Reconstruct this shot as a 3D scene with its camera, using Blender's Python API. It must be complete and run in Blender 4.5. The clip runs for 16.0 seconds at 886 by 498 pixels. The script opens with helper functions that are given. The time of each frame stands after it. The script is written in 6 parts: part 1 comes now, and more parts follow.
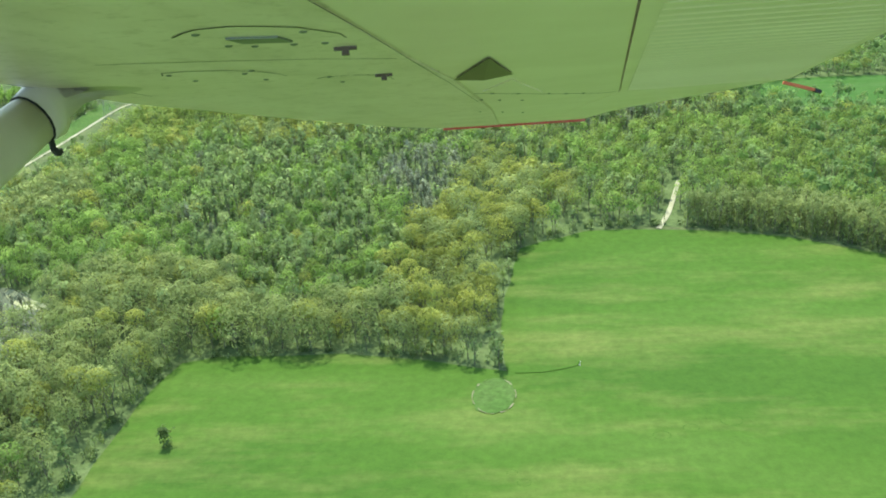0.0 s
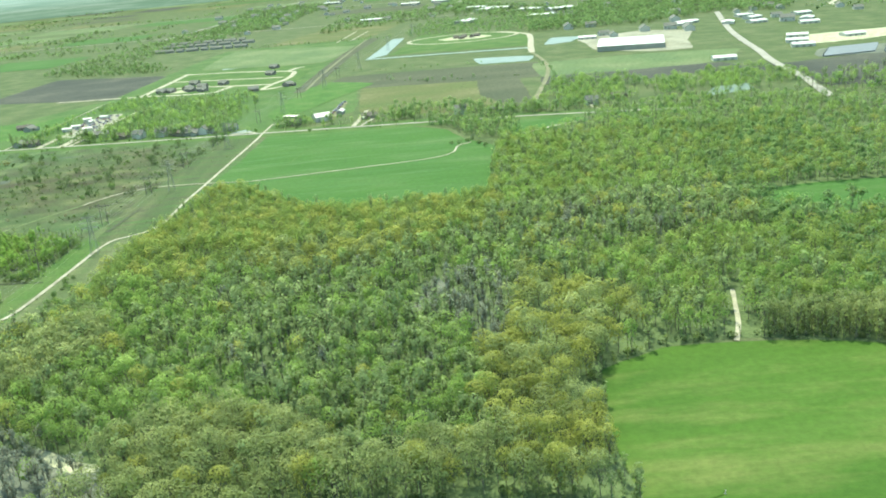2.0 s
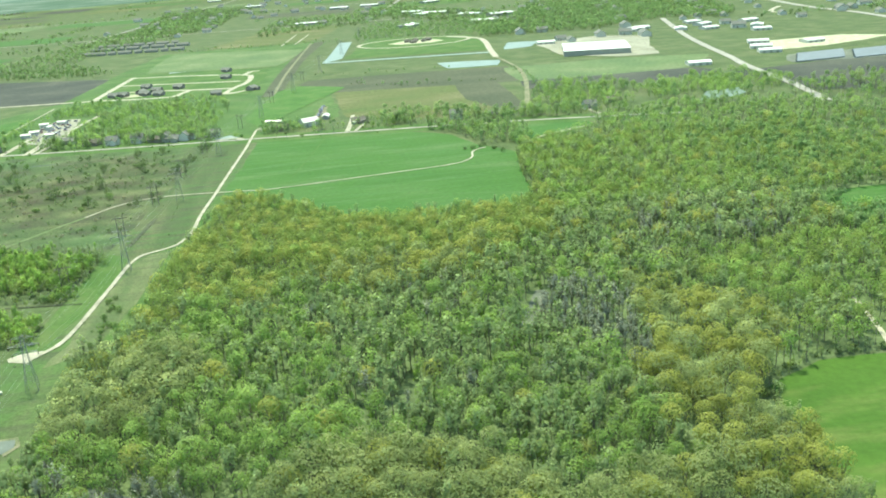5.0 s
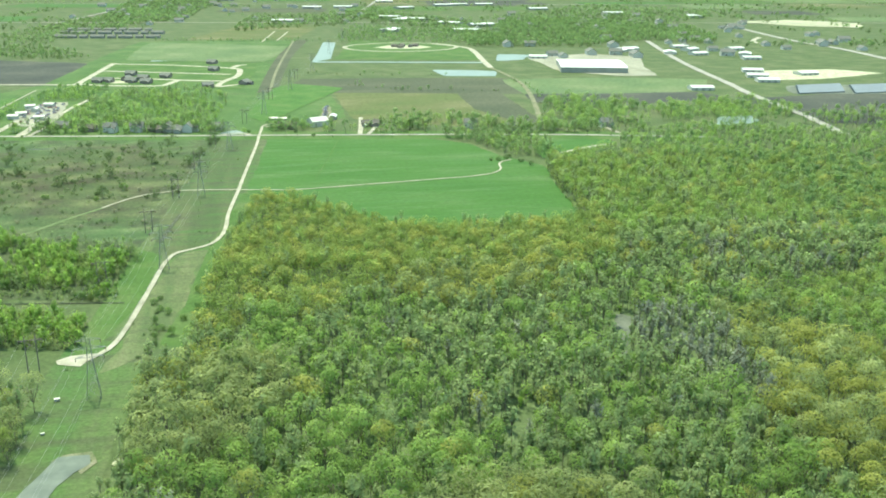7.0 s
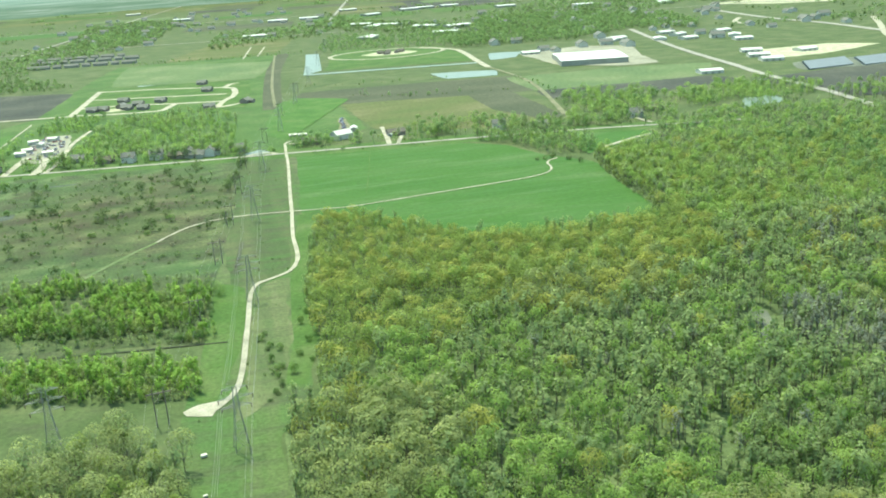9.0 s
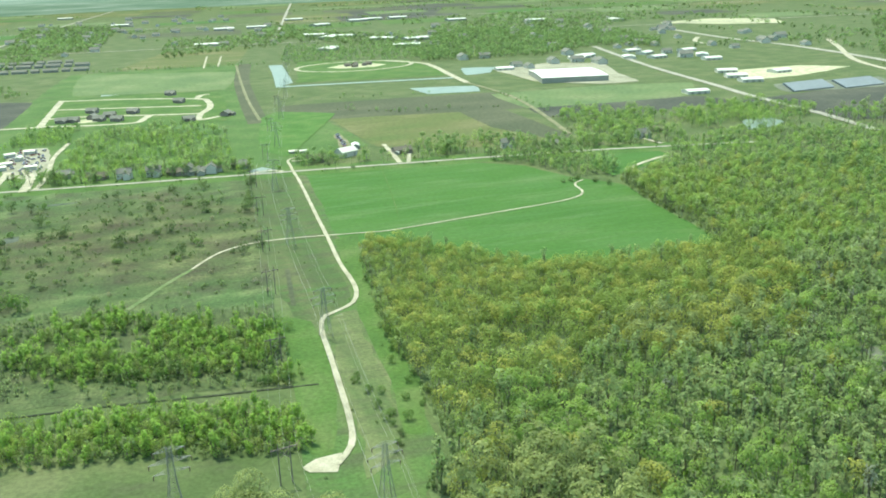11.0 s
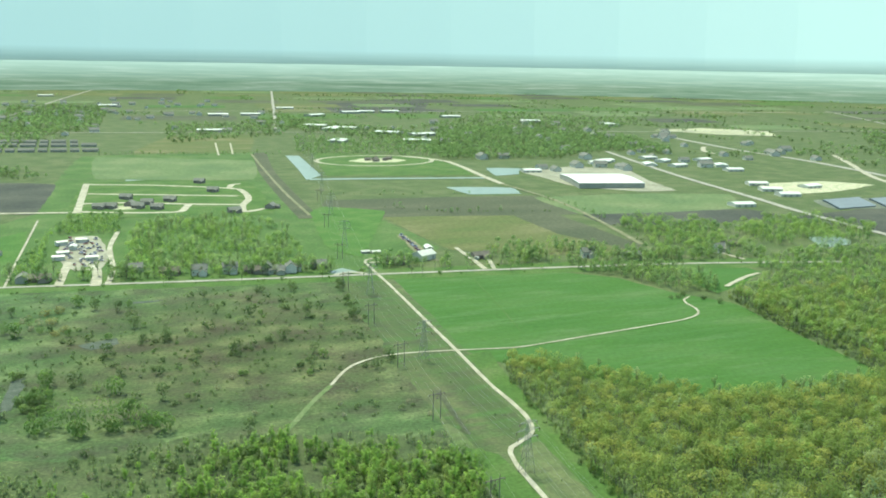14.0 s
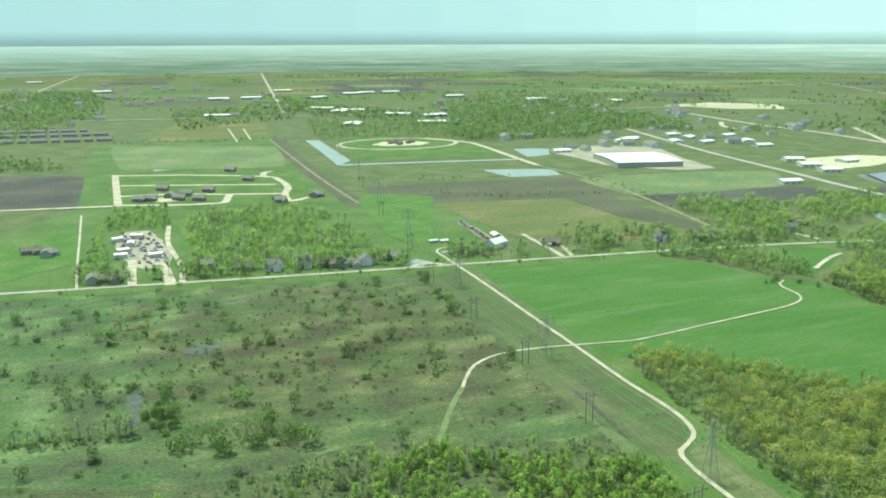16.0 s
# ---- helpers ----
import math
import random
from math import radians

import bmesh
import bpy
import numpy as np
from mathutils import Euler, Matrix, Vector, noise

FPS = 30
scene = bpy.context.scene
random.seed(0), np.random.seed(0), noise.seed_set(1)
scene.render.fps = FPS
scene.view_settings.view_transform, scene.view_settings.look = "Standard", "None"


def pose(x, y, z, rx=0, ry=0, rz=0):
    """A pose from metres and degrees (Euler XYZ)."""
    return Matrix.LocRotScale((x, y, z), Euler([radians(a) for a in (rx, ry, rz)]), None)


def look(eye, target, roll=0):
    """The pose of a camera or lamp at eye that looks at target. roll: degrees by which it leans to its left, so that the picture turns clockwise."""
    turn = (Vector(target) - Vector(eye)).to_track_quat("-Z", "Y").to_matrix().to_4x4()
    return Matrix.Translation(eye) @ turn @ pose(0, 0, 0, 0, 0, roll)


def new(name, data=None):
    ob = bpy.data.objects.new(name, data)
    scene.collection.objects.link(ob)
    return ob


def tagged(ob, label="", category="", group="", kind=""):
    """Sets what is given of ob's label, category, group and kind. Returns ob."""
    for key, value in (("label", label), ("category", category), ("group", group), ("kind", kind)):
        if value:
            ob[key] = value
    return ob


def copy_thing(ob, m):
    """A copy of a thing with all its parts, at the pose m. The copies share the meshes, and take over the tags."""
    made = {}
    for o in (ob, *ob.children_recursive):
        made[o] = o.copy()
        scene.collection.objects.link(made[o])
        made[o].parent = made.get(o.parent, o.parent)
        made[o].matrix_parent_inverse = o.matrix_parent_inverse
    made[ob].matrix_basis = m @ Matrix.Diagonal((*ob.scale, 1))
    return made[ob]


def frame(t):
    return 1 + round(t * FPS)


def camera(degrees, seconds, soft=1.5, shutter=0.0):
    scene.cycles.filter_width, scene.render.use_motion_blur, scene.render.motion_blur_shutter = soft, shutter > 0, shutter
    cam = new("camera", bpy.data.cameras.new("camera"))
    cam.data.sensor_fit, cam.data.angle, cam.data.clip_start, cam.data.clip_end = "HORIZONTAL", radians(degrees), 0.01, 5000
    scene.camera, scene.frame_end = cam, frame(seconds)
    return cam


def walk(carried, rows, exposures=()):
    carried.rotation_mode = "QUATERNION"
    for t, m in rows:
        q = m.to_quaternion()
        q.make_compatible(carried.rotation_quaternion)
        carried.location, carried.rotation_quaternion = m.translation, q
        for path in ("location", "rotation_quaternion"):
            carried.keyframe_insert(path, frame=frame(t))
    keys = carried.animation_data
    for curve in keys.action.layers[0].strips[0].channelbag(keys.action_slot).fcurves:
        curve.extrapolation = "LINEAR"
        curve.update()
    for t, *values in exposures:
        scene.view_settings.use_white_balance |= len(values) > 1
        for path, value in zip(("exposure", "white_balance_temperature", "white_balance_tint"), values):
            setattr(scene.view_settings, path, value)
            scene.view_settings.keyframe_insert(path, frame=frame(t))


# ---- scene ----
# camera: carried along in a light aircraft
cam = camera(51.0, 16.0, soft=1.85)
PATH = [
    (0, (198.35, -893.53, 149.72), (189.562, -803.197, 107.723), -4.56),
    (0.5, (183.07, -889.28, 149.63), (176.693, -799.425, 106.197), -6.16),
    (1, (167.88, -884.84, 149.53), (163.660, -795.412, 104.981), -7.76),
    (1.5, (152.85, -880.11, 149.42), (151.439, -789.239, 107.715), -7.93),
    (2, (138.08, -875.35, 149.25), (139.831, -780.246, 118.388), -5.23),
    (2.5, (123.60, -870.38, 149.11), (126.137, -775.253, 118.366), -2.02),
    (3, (109.40, -865.00, 149.24), (111.562, -772.379, 111.596), -1.80),
    (3.5, (95.37, -859.36, 149.61), (98.234, -766.980, 111.428), -1.44),
    (4, (81.46, -853.48, 150.08), (87.152, -760.124, 114.691), -1.77),
    (4.2, (75.91, -851.08, 150.25), (84.219, -757.479, 116.048), -3.29),
    (6.3, (17.96, -820.17, 148.45), (35.917, -726.363, 118.806), -1.74),
    (6.5, (12.25, -816.73, 148.12), (30.419, -722.987, 118.422), -0.83),
    (7, (-2.06, -808.03, 147.28), (16.693, -714.627, 116.895), 0.29),
    (7.5, (-16.38, -799.21, 146.52), (3.382, -706.045, 116.022), 1.34),
    (8, (-30.69, -790.26, 145.94), (-10.957, -696.854, 116.167), 1.84),
    (8.5, (-45.06, -781.13, 145.64), (-25.158, -687.782, 115.805), 0.60),
    (8.7, (-50.84, -777.43, 145.58), (-30.575, -684.205, 115.591), -2.34),
    (10.8, (-114.97, -732.36, 150.88), (-83.999, -642.441, 119.958), -3.27),
    (11, (-120.90, -728.01, 151.42), (-90.284, -637.482, 121.955), -2.06),
    (11.5, (-135.68, -717.14, 152.76), (-105.326, -625.802, 125.636), -3.13),
    (12, (-150.41, -706.31, 154.03), (-117.372, -614.628, 131.591), -2.64),
    (12.5, (-165.14, -695.42, 155.24), (-130.780, -604.997, 129.899), -0.43),
    (13, (-179.92, -684.33, 156.47), (-142.716, -595.301, 130.211), -0.19),
    (13.5, (-194.76, -673.02, 157.57), (-156.834, -583.055, 135.950), -0.42),
    (14, (-209.55, -661.51, 158.50), (-172.798, -570.715, 138.374), 1.00),
    (14.5, (-224.24, -649.75, 159.31), (-187.473, -559.410, 137.237), -1.88),
    (15, (-238.84, -637.78, 160.03), (-202.068, -547.824, 136.453), -3.75),
    (15.5, (-253.34, -625.72, 160.67), (-216.426, -535.992, 136.472), -4.32),
    (16, (-267.78, -613.63, 161.31), (-229.219, -524.119, 138.925), -0.13),
]
EXPOSURES = [(0.0, 1.75, 7100, -3), (4.0, 1.8, 7100, -3), (8.5, 1.72, 7100, -3), (11.0, 1.68, 7100, -3), (13.0, 1.54, 7100, -3), (15.0, 1.48, 7100, -3), (16.0, 1.54, 7100, -3)]
walk(cam, [(t, look(eye, target, roll)) for t, eye, target, roll in PATH], EXPOSURES)

# ---- world, sun ----
SUN_EL, SUN_AZ = radians(65), radians(-14)  # azimuth from +y towards +x
world = bpy.data.worlds.new("sky")
scene.world = world
world.use_nodes = True
wn = world.node_tree.nodes
sky = wn.new("ShaderNodeTexSky")
sky.sky_type = "NISHITA"
sky.sun_disc = False
sky.sun_elevation, sky.sun_rotation = SUN_EL, SUN_AZ
sky.altitude, sky.air_density, sky.dust_density = 200, 1.0, 1.2
wn["Background"].inputs["Strength"].default_value = 0.15
world.node_tree.links.new(sky.outputs["Color"], wn["Background"].inputs["Color"])
sun = new("sun", bpy.data.lights.new("sun", "SUN"))
sun.data.energy, sun.data.angle, sun.data.color = 2.35, radians(0.53), (1.0, 0.95, 0.86)
to_sun = Vector((math.sin(SUN_AZ) * math.cos(SUN_EL), math.cos(SUN_AZ) * math.cos(SUN_EL), math.sin(SUN_EL)))
sun.matrix_world = look(to_sun * 800, (0, 0, 0))


# ---- materials ----
def make(name, rough=0.9, metal=0.0, spec=0.3):
    m = bpy.data.materials.new(name)
    m.use_nodes = True
    b = m.node_tree.nodes["Principled BSDF"]
    b.inputs["Roughness"].default_value = rough
    b.inputs["Metallic"].default_value = metal
    b.inputs["Specular IOR Level"].default_value = spec
    return m, m.node_tree.nodes, m.node_tree.links, b


def rgb(c):
    return (c[0], c[1], c[2], 1.0)


def place(n, l, stretch=(1, 1, 1), turn=0.0):
    """World position, turned and stretched, for textures of real size."""
    g = n.new("ShaderNodeNewGeometry")
    m = n.new("ShaderNodeMapping")
    m.inputs["Scale"].default_value = stretch
    m.inputs["Rotation"].default_value = (0, 0, radians(turn))
    l.new(g.outputs["Position"], m.inputs["Vector"])
    return m.outputs["Vector"]


def noise_at(n, l, vec, size, detail=4.0, rough=0.55, kind="FBM"):
    t = n.new("ShaderNodeTexNoise")
    t.inputs["Scale"].default_value = 1.0 / size
    t.inputs["Detail"].default_value = detail
    t.inputs["Roughness"].default_value = rough
    l.new(vec, t.inputs["Vector"])
    return t.outputs["Fac"]


def ramp(n, l, fac, stops):
    r = n.new("ShaderNodeValToRGB")
    e = r.color_ramp.elements
    while len(e) < len(stops):
        e.new(0.5)
    for k, (p, c) in zip(e, stops):
        k.position, k.color = p, rgb(c)
    l.new(fac, r.inputs["Fac"])
    return r.outputs["Color"]


def mix(n, l, fac, a, b, mode="MIX"):
    m = n.new("ShaderNodeMix")
    m.data_type, m.blend_type = "RGBA", mode
    for key, v in ((0, fac), (6, a), (7, b)):
        if isinstance(v, (int, float)):
            m.inputs[key].default_value = v
        elif isinstance(v, tuple):
            m.inputs[key].default_value = rgb(v)
        else:
            l.new(v, m.inputs[key])
    return m.outputs[2]


def bump(n, l, b, height, strength, dist):
    k = n.new("ShaderNodeBump")
    k.inputs["Strength"].default_value, k.inputs["Distance"].default_value = strength, dist
    l.new(height, k.inputs["Height"])
    l.new(k.outputs["Normal"], b.inputs["Normal"])


def land(name, low, mid, high, size=60.0, fine=3.0, stretch=(1, 1, 1), turn=0.0, spread=0.16, tuft=0.5, streak=None, patch=None):
    """A grown or bare ground: broad patches, streaks along the rows, and fine tufts."""
    m, n, l, b = make(name, 0.95, 0, 0.1)
    v = place(n, l, stretch, turn)
    w = place(n, l)
    c = ramp(n, l, noise_at(n, l, v, size, 5), [(0.5 - spread, low), (0.5, mid), (0.5 + spread, high)])
    if streak:
        s = noise_at(n, l, place(n, l, (0.12, 1, 1), streak[0]), streak[1], 3)
        c = mix(n, l, ramp(n, l, s, [(0.45, (0, 0, 0)), (0.75, (1, 1, 1))]), c, streak[2])
    if patch:
        s = noise_at(n, l, place(n, l, (0.25 if tuft < 0.3 else 0.7, 1, 1), turn), patch[0], 6, 0.65)
        c = mix(n, l, ramp(n, l, s, [(patch[1], (0, 0, 0)), (patch[1] + 0.22, (0.85, 0.85, 0.85))]), c, patch[2])
    f = noise_at(n, l, w, fine, 4, 0.7)
    c = mix(n, l, tuft, c, ramp(n, l, f, [(0.3, (0.35, 0.35, 0.35)), (0.55, (1.0, 1.0, 1.0)), (0.75, (1.5, 1.5, 1.4))]), "MULTIPLY")
    l.new(c, b.inputs["Base Color"])
    bump(n, l, b, f, 0.8 * tuft, 0.4)
    return m


M = {}
M["ground"] = land("rough_grass", (0.052, 0.084, 0.029), (0.067, 0.1, 0.037), (0.092, 0.116, 0.051), 30, 2.2, patch=(14, 0.54, (0.056, 0.068, 0.036)))
M["crop"] = land("young_crop", (0.038, 0.088, 0.014), (0.047, 0.102, 0.016), (0.06, 0.114, 0.022), 42, 3.2, (0.3, 1, 1), 5, tuft=0.29,
                 patch=(24, 0.49, (0.115, 0.143, 0.042)))
M["crop_mid"] = land("even_crop", (0.034, 0.094, 0.018), (0.04, 0.103, 0.02), (0.05, 0.11, 0.027), 45, 3.0, (0.5, 1, 1), 10, tuft=0.29,
                     streak=(82, 7, (0.048, 0.113, 0.03)), patch=(19, 0.52, (0.08, 0.134, 0.05)))
M["meadow"] = land("rough_meadow", (0.044, 0.074, 0.027), (0.064, 0.099, 0.036), (0.112, 0.142, 0.06), 22, 1.8, (0.6, 1, 1), 6, 0.15, tuft=0.8,
                   patch=(24, 0.44, (0.052, 0.052, 0.032)))
# the meadow's middle is browner and wetter than its rim
m = M["meadow"]
n, l = m.node_tree.nodes, m.node_tree.links
far = n.new("ShaderNodeVectorMath")
far.operation = "DISTANCE"
l.new(place(n, l, (0.85, 0.75, 0)), far.inputs[0])
far.inputs[1].default_value = (-122 * 0.85, -165 * 0.75, 0)
wave = n.new("ShaderNodeMath")
wave.operation = "MULTIPLY_ADD"
wave.inputs[1].default_value = 130.0
l.new(noise_at(n, l, place(n, l), 45, 6, 0.65), wave.inputs[0])
l.new(far.outputs["Value"], wave.inputs[2])
scaled = n.new("ShaderNodeMath")
scaled.operation = "DIVIDE"
scaled.inputs[1].default_value = 260.0
l.new(wave.outputs[0], scaled.inputs[0])
b = n["Principled BSDF"]
old = b.inputs["Base Color"].links[0].from_socket
l.new(mix(n, l, 1.0, old, ramp(n, l, scaled.outputs[0], [(0.3, (0.9, 0.84, 0.84)), (0.5, (0.94, 0.93, 0.92)), (0.68, (0.92, 1.06, 1.0)), (0.9, (0.88, 1.16, 1.04))]), "MULTIPLY"), b.inputs["Base Color"])
M["crop_dark"] = land("lush_crop", (0.036, 0.086, 0.014), (0.043, 0.097, 0.015), (0.052, 0.106, 0.018), 20, 3, tuft=0.2)
M["verge"] = land("mown_grass", (0.042, 0.092, 0.022), (0.055, 0.11, 0.026), (0.078, 0.122, 0.04), 30, 2.0)
M["lawn"] = land("bright_grass", (0.042, 0.105, 0.022), (0.055, 0.122, 0.027), (0.078, 0.132, 0.04), 25, 2.0)
M["corridor"] = land("corridor_grass", (0.05, 0.11, 0.03), (0.066, 0.114, 0.035), (0.092, 0.122, 0.052), 18, 1.6, (1, 0.12, 1), 8,
                     streak=(98, 9, (0.055, 0.068, 0.036)), patch=(16, 0.56, (0.055, 0.06, 0.035)))
M["scrub_floor"] = land("scrub_floor", (0.042, 0.066, 0.026), (0.058, 0.088, 0.034), (0.082, 0.112, 0.046), 11, 1.4, tuft=0.85, patch=(16, 0.5, (0.05, 0.058, 0.032)))
M["scrub_corridor"] = land("corridor_scrub", (0.044, 0.072, 0.027), (0.058, 0.086, 0.033), (0.085, 0.106, 0.046), 16, 1.6, (1, 0.12, 1), 8,
                           streak=(98, 7, (0.052, 0.112, 0.03)), patch=(14, 0.5, (0.05, 0.053, 0.035)))
M["dry_corridor"] = land("dry_corridor_grass", (0.066, 0.104, 0.038), (0.092, 0.124, 0.05), (0.13, 0.15, 0.074), 9, 1.4, (1, 0.1, 1), 8,
                         streak=(98, 5, (0.066, 0.084, 0.04)), patch=(12, 0.56, (0.06, 0.105, 0.034)))
M["litter"] = land("wood_floor", (0.06, 0.088, 0.037), (0.078, 0.118, 0.046), (0.105, 0.148, 0.062), 12, 1.5)
M["tan_field"] = land("stubble_field", (0.065, 0.1, 0.03), (0.085, 0.105, 0.038), (0.13, 0.135, 0.065), 50, 4, (0.35, 1, 1), 60)
M["fresh_grass"] = land("fresh_grass", (0.046, 0.096, 0.026), (0.058, 0.112, 0.031), (0.078, 0.126, 0.042), 45, 3.0, tuft=0.5, patch=(34, 0.54, (0.072, 0.094, 0.042)))
M["brown_field"] = land("bare_soil", (0.05, 0.066, 0.036), (0.062, 0.076, 0.042), (0.08, 0.092, 0.054), 60, 4, (0.4, 1, 1), 10)
M["pale_field"] = land("pale_crop", (0.075, 0.122, 0.05), (0.09, 0.137, 0.055), (0.118, 0.155, 0.07), 80, 5)
M["dark_field"] = land("ploughed_soil", (0.038, 0.048, 0.036), (0.05, 0.06, 0.044), (0.07, 0.08, 0.056), 70, 5)
M["gravel"] = land("pale_gravel", (0.22, 0.225, 0.155), (0.285, 0.29, 0.205), (0.34, 0.345, 0.255), 9, 0.6)
M["asphalt"] = land("sun_bleached_asphalt", (0.2, 0.21, 0.165), (0.24, 0.25, 0.2), (0.28, 0.29, 0.235), 14, 0.8)
M["grass_track"] = land("trodden_grass", (0.075, 0.125, 0.045), (0.1, 0.145, 0.058), (0.13, 0.165, 0.08), 8, 1.0)
M["path"] = land("worn_path", (0.1, 0.125, 0.06), (0.14, 0.155, 0.085), (0.19, 0.19, 0.12), 9, 0.8)


def leafy(name, a, b_, c):
    m, n, l, b = make(name, 0.75, 0, 0.25)
    v = place(n, l)
    col = ramp(n, l, noise_at(n, l, v, 9, 3), [(0.36, a), (0.5, b_), (0.64, c)])
    g = n.new("ShaderNodeNewGeometry")
    col = mix(n, l, 0.5, col, ramp(n, l, g.outputs["Random Per Island"], [(0, (0.86, 0.86, 0.86)), (0.5, (1, 1, 1)), (1, (1.1, 1.1, 1.08))]), "MULTIPLY")
    cell = n.new("ShaderNodeTexVoronoi")  # neighbouring trees differ in tone
    cell.inputs["Scale"].default_value = 1 / 8.0
    l.new(place(n, l, (1, 1, 0.02)), cell.inputs["Vector"])
    tone = n.new("ShaderNodeSeparateColor")
    l.new(cell.outputs["Color"], tone.inputs["Color"])
    col = mix(n, l, 0.85, col, ramp(n, l, tone.outputs[0], [(0.0, (0.72, 0.78, 0.76)), (0.35, (0.93, 0.95, 0.95)), (0.65, (1.04, 1.04, 1.02)), (1.0, (1.2, 1.16, 1.15))]), "MULTIPLY")
    l.new(col, b.inputs["Base Color"])
    t = n.new("ShaderNodeBsdfTranslucent")
    l.new(col, t.inputs["Color"])
    s = n.new("ShaderNodeMixShader")
    s.inputs[0].default_value = 0.66
    l.new(b.outputs[0], s.inputs[1])
    l.new(t.outputs[0], s.inputs[2])
    l.new(s.outputs[0], n["Material Output"].inputs["Surface"])
    return m


M["leaf_olive"] = leafy("olive_catkins", (0.222, 0.28, 0.102), (0.268, 0.335, 0.124), (0.32, 0.385, 0.152))
M["leaf_gold"] = leafy("golden_catkins", (0.248, 0.286, 0.069), (0.297, 0.340, 0.084), (0.350, 0.389, 0.104))
M["leaf_willow"] = leafy("bright_willow_leaves", (0.215, 0.36, 0.072), (0.262, 0.425, 0.088), (0.31, 0.47, 0.106))
M["leaf_yellow"] = leafy("yellow_green_leaves", (0.18, 0.255, 0.062), (0.218, 0.304, 0.076), (0.26, 0.35, 0.094))
M["leaf_green"] = leafy("fresh_green_leaves", (0.19, 0.305, 0.075), (0.232, 0.36, 0.09), (0.275, 0.4, 0.11))
M["leaf_dark"] = leafy("dull_green_leaves", (0.202, 0.288, 0.112), (0.238, 0.328, 0.13), (0.274, 0.364, 0.148))
# green for far trees, dulled bluish with haze put into the colour
M["leaf_far"] = leafy("haze_toned_green_leaves", (0.145, 0.245, 0.085), (0.18, 0.29, 0.1), (0.215, 0.335, 0.12))
M["rust_leaves"] = leafy("russet_spring_leaves", (0.19, 0.2, 0.07), (0.22, 0.225, 0.08), (0.26, 0.26, 0.1))
M["leaf_bush"] = leafy("rounded_bush_leaves", (0.1, 0.19, 0.048), (0.13, 0.225, 0.058), (0.165, 0.26, 0.07))
M["leaf_shrub"] = leafy("dark_shrub_leaves", (0.085, 0.14, 0.048), (0.11, 0.17, 0.058), (0.14, 0.205, 0.072))
M["twig"] = leafy("budding_twigs", (0.2, 0.24, 0.17), (0.235, 0.275, 0.19), (0.27, 0.305, 0.21))
M["blossom"] = leafy("pale_blossom", (0.2, 0.22, 0.12), (0.25, 0.26, 0.15), (0.32, 0.32, 0.2))
m, n, l, b = make("grey_bark", 0.95, 0, 0.1)
l.new(ramp(n, l, noise_at(n, l, place(n, l, (1, 1, 0.2)), 0.6), [(0.3, (0.105, 0.103, 0.07)), (0.7, (0.195, 0.19, 0.13))]), b.inputs["Base Color"])
M["bark"] = m


# ---- geometry helpers ----
def mesh_of(name, verts, faces, mats, index=None, smooth=False):
    """A mesh from arrays of points and four-cornered faces."""
    me = bpy.data.meshes.new(name)
    v, f = np.asarray(verts, np.float32), np.asarray(faces, np.int32)
    me.vertices.add(len(v))
    me.vertices.foreach_set("co", v.ravel())
    me.loops.add(f.size)
    me.loops.foreach_set("vertex_index", f.ravel())
    me.polygons.add(len(f))
    me.polygons.foreach_set("loop_start", np.arange(len(f), dtype=np.int32) * 4)
    for k in mats:
        me.materials.append(M[k])
    if index is not None:
        me.polygons.foreach_set("material_index", np.asarray(index, np.int32))
    if smooth:
        me.polygons.foreach_set("use_smooth", np.ones(len(f), bool))
    me.update(calc_edges=True)
    me.validate()
    return me


def part(name, bm, material, parent=None, label=""):
    me = bpy.data.meshes.new(name)
    bm.to_mesh(me)
    bm.free()
    me.materials.append(M[material])
    ob = new(name, me)
    if parent:
        ob.parent = parent
    return tagged(ob, label)


def soft_outline(pts, step=9.0, wob=1.6, seed=0):
    """A closed outline through corner points, rounded a little and uneven like a grown edge."""
    out, k = [], len(pts)
    for i in range(k):
        p0, p1, p2, p3 = (Vector((*pts[(i + d) % k], 0)) for d in (-1, 0, 1, 2))
        count = max(2, int((p2 - p1).length / step))
        for j in range(count):
            u = j / count
            lin = p1.lerp(p2, u)
            cat = 0.5 * ((2 * p1) + (p2 - p0) * u + (2 * p0 - 5 * p1 + 4 * p2 - p3) * u * u + (3 * p1 - p0 - 3 * p2 + p3) * u ** 3)
            q = lin.lerp(cat, 0.22)
            d = noise.noise_vector((q.x * 0.06 + seed, q.y * 0.06, seed * 1.7)) * wob
            out.append((q.x + d.x, q.y + d.y))
    return out


LAYER = [0]


def sheet(name, pts, z, material, label, category="field", wob=1.6, soft=True, kind="structure"):
    bm = bmesh.new()
    LAYER[0] += 1
    z += 0.003 * LAYER[0]
    line = soft_outline(pts, wob=wob, seed=len(name)) if soft else pts
    bm.faces.new([bm.verts.new((x, y, z)) for x, y in line])
    bmesh.ops.triangulate(bm, faces=bm.faces[:])
    bmesh.ops.recalc_face_normals(bm, faces=bm.faces[:])
    if sum(f.normal.z for f in bm.faces) < 0:
        bmesh.ops.reverse_faces(bm, faces=bm.faces[:])
    ob = part(name, bm, material)
    return tagged(ob, label, category, kind=kind)


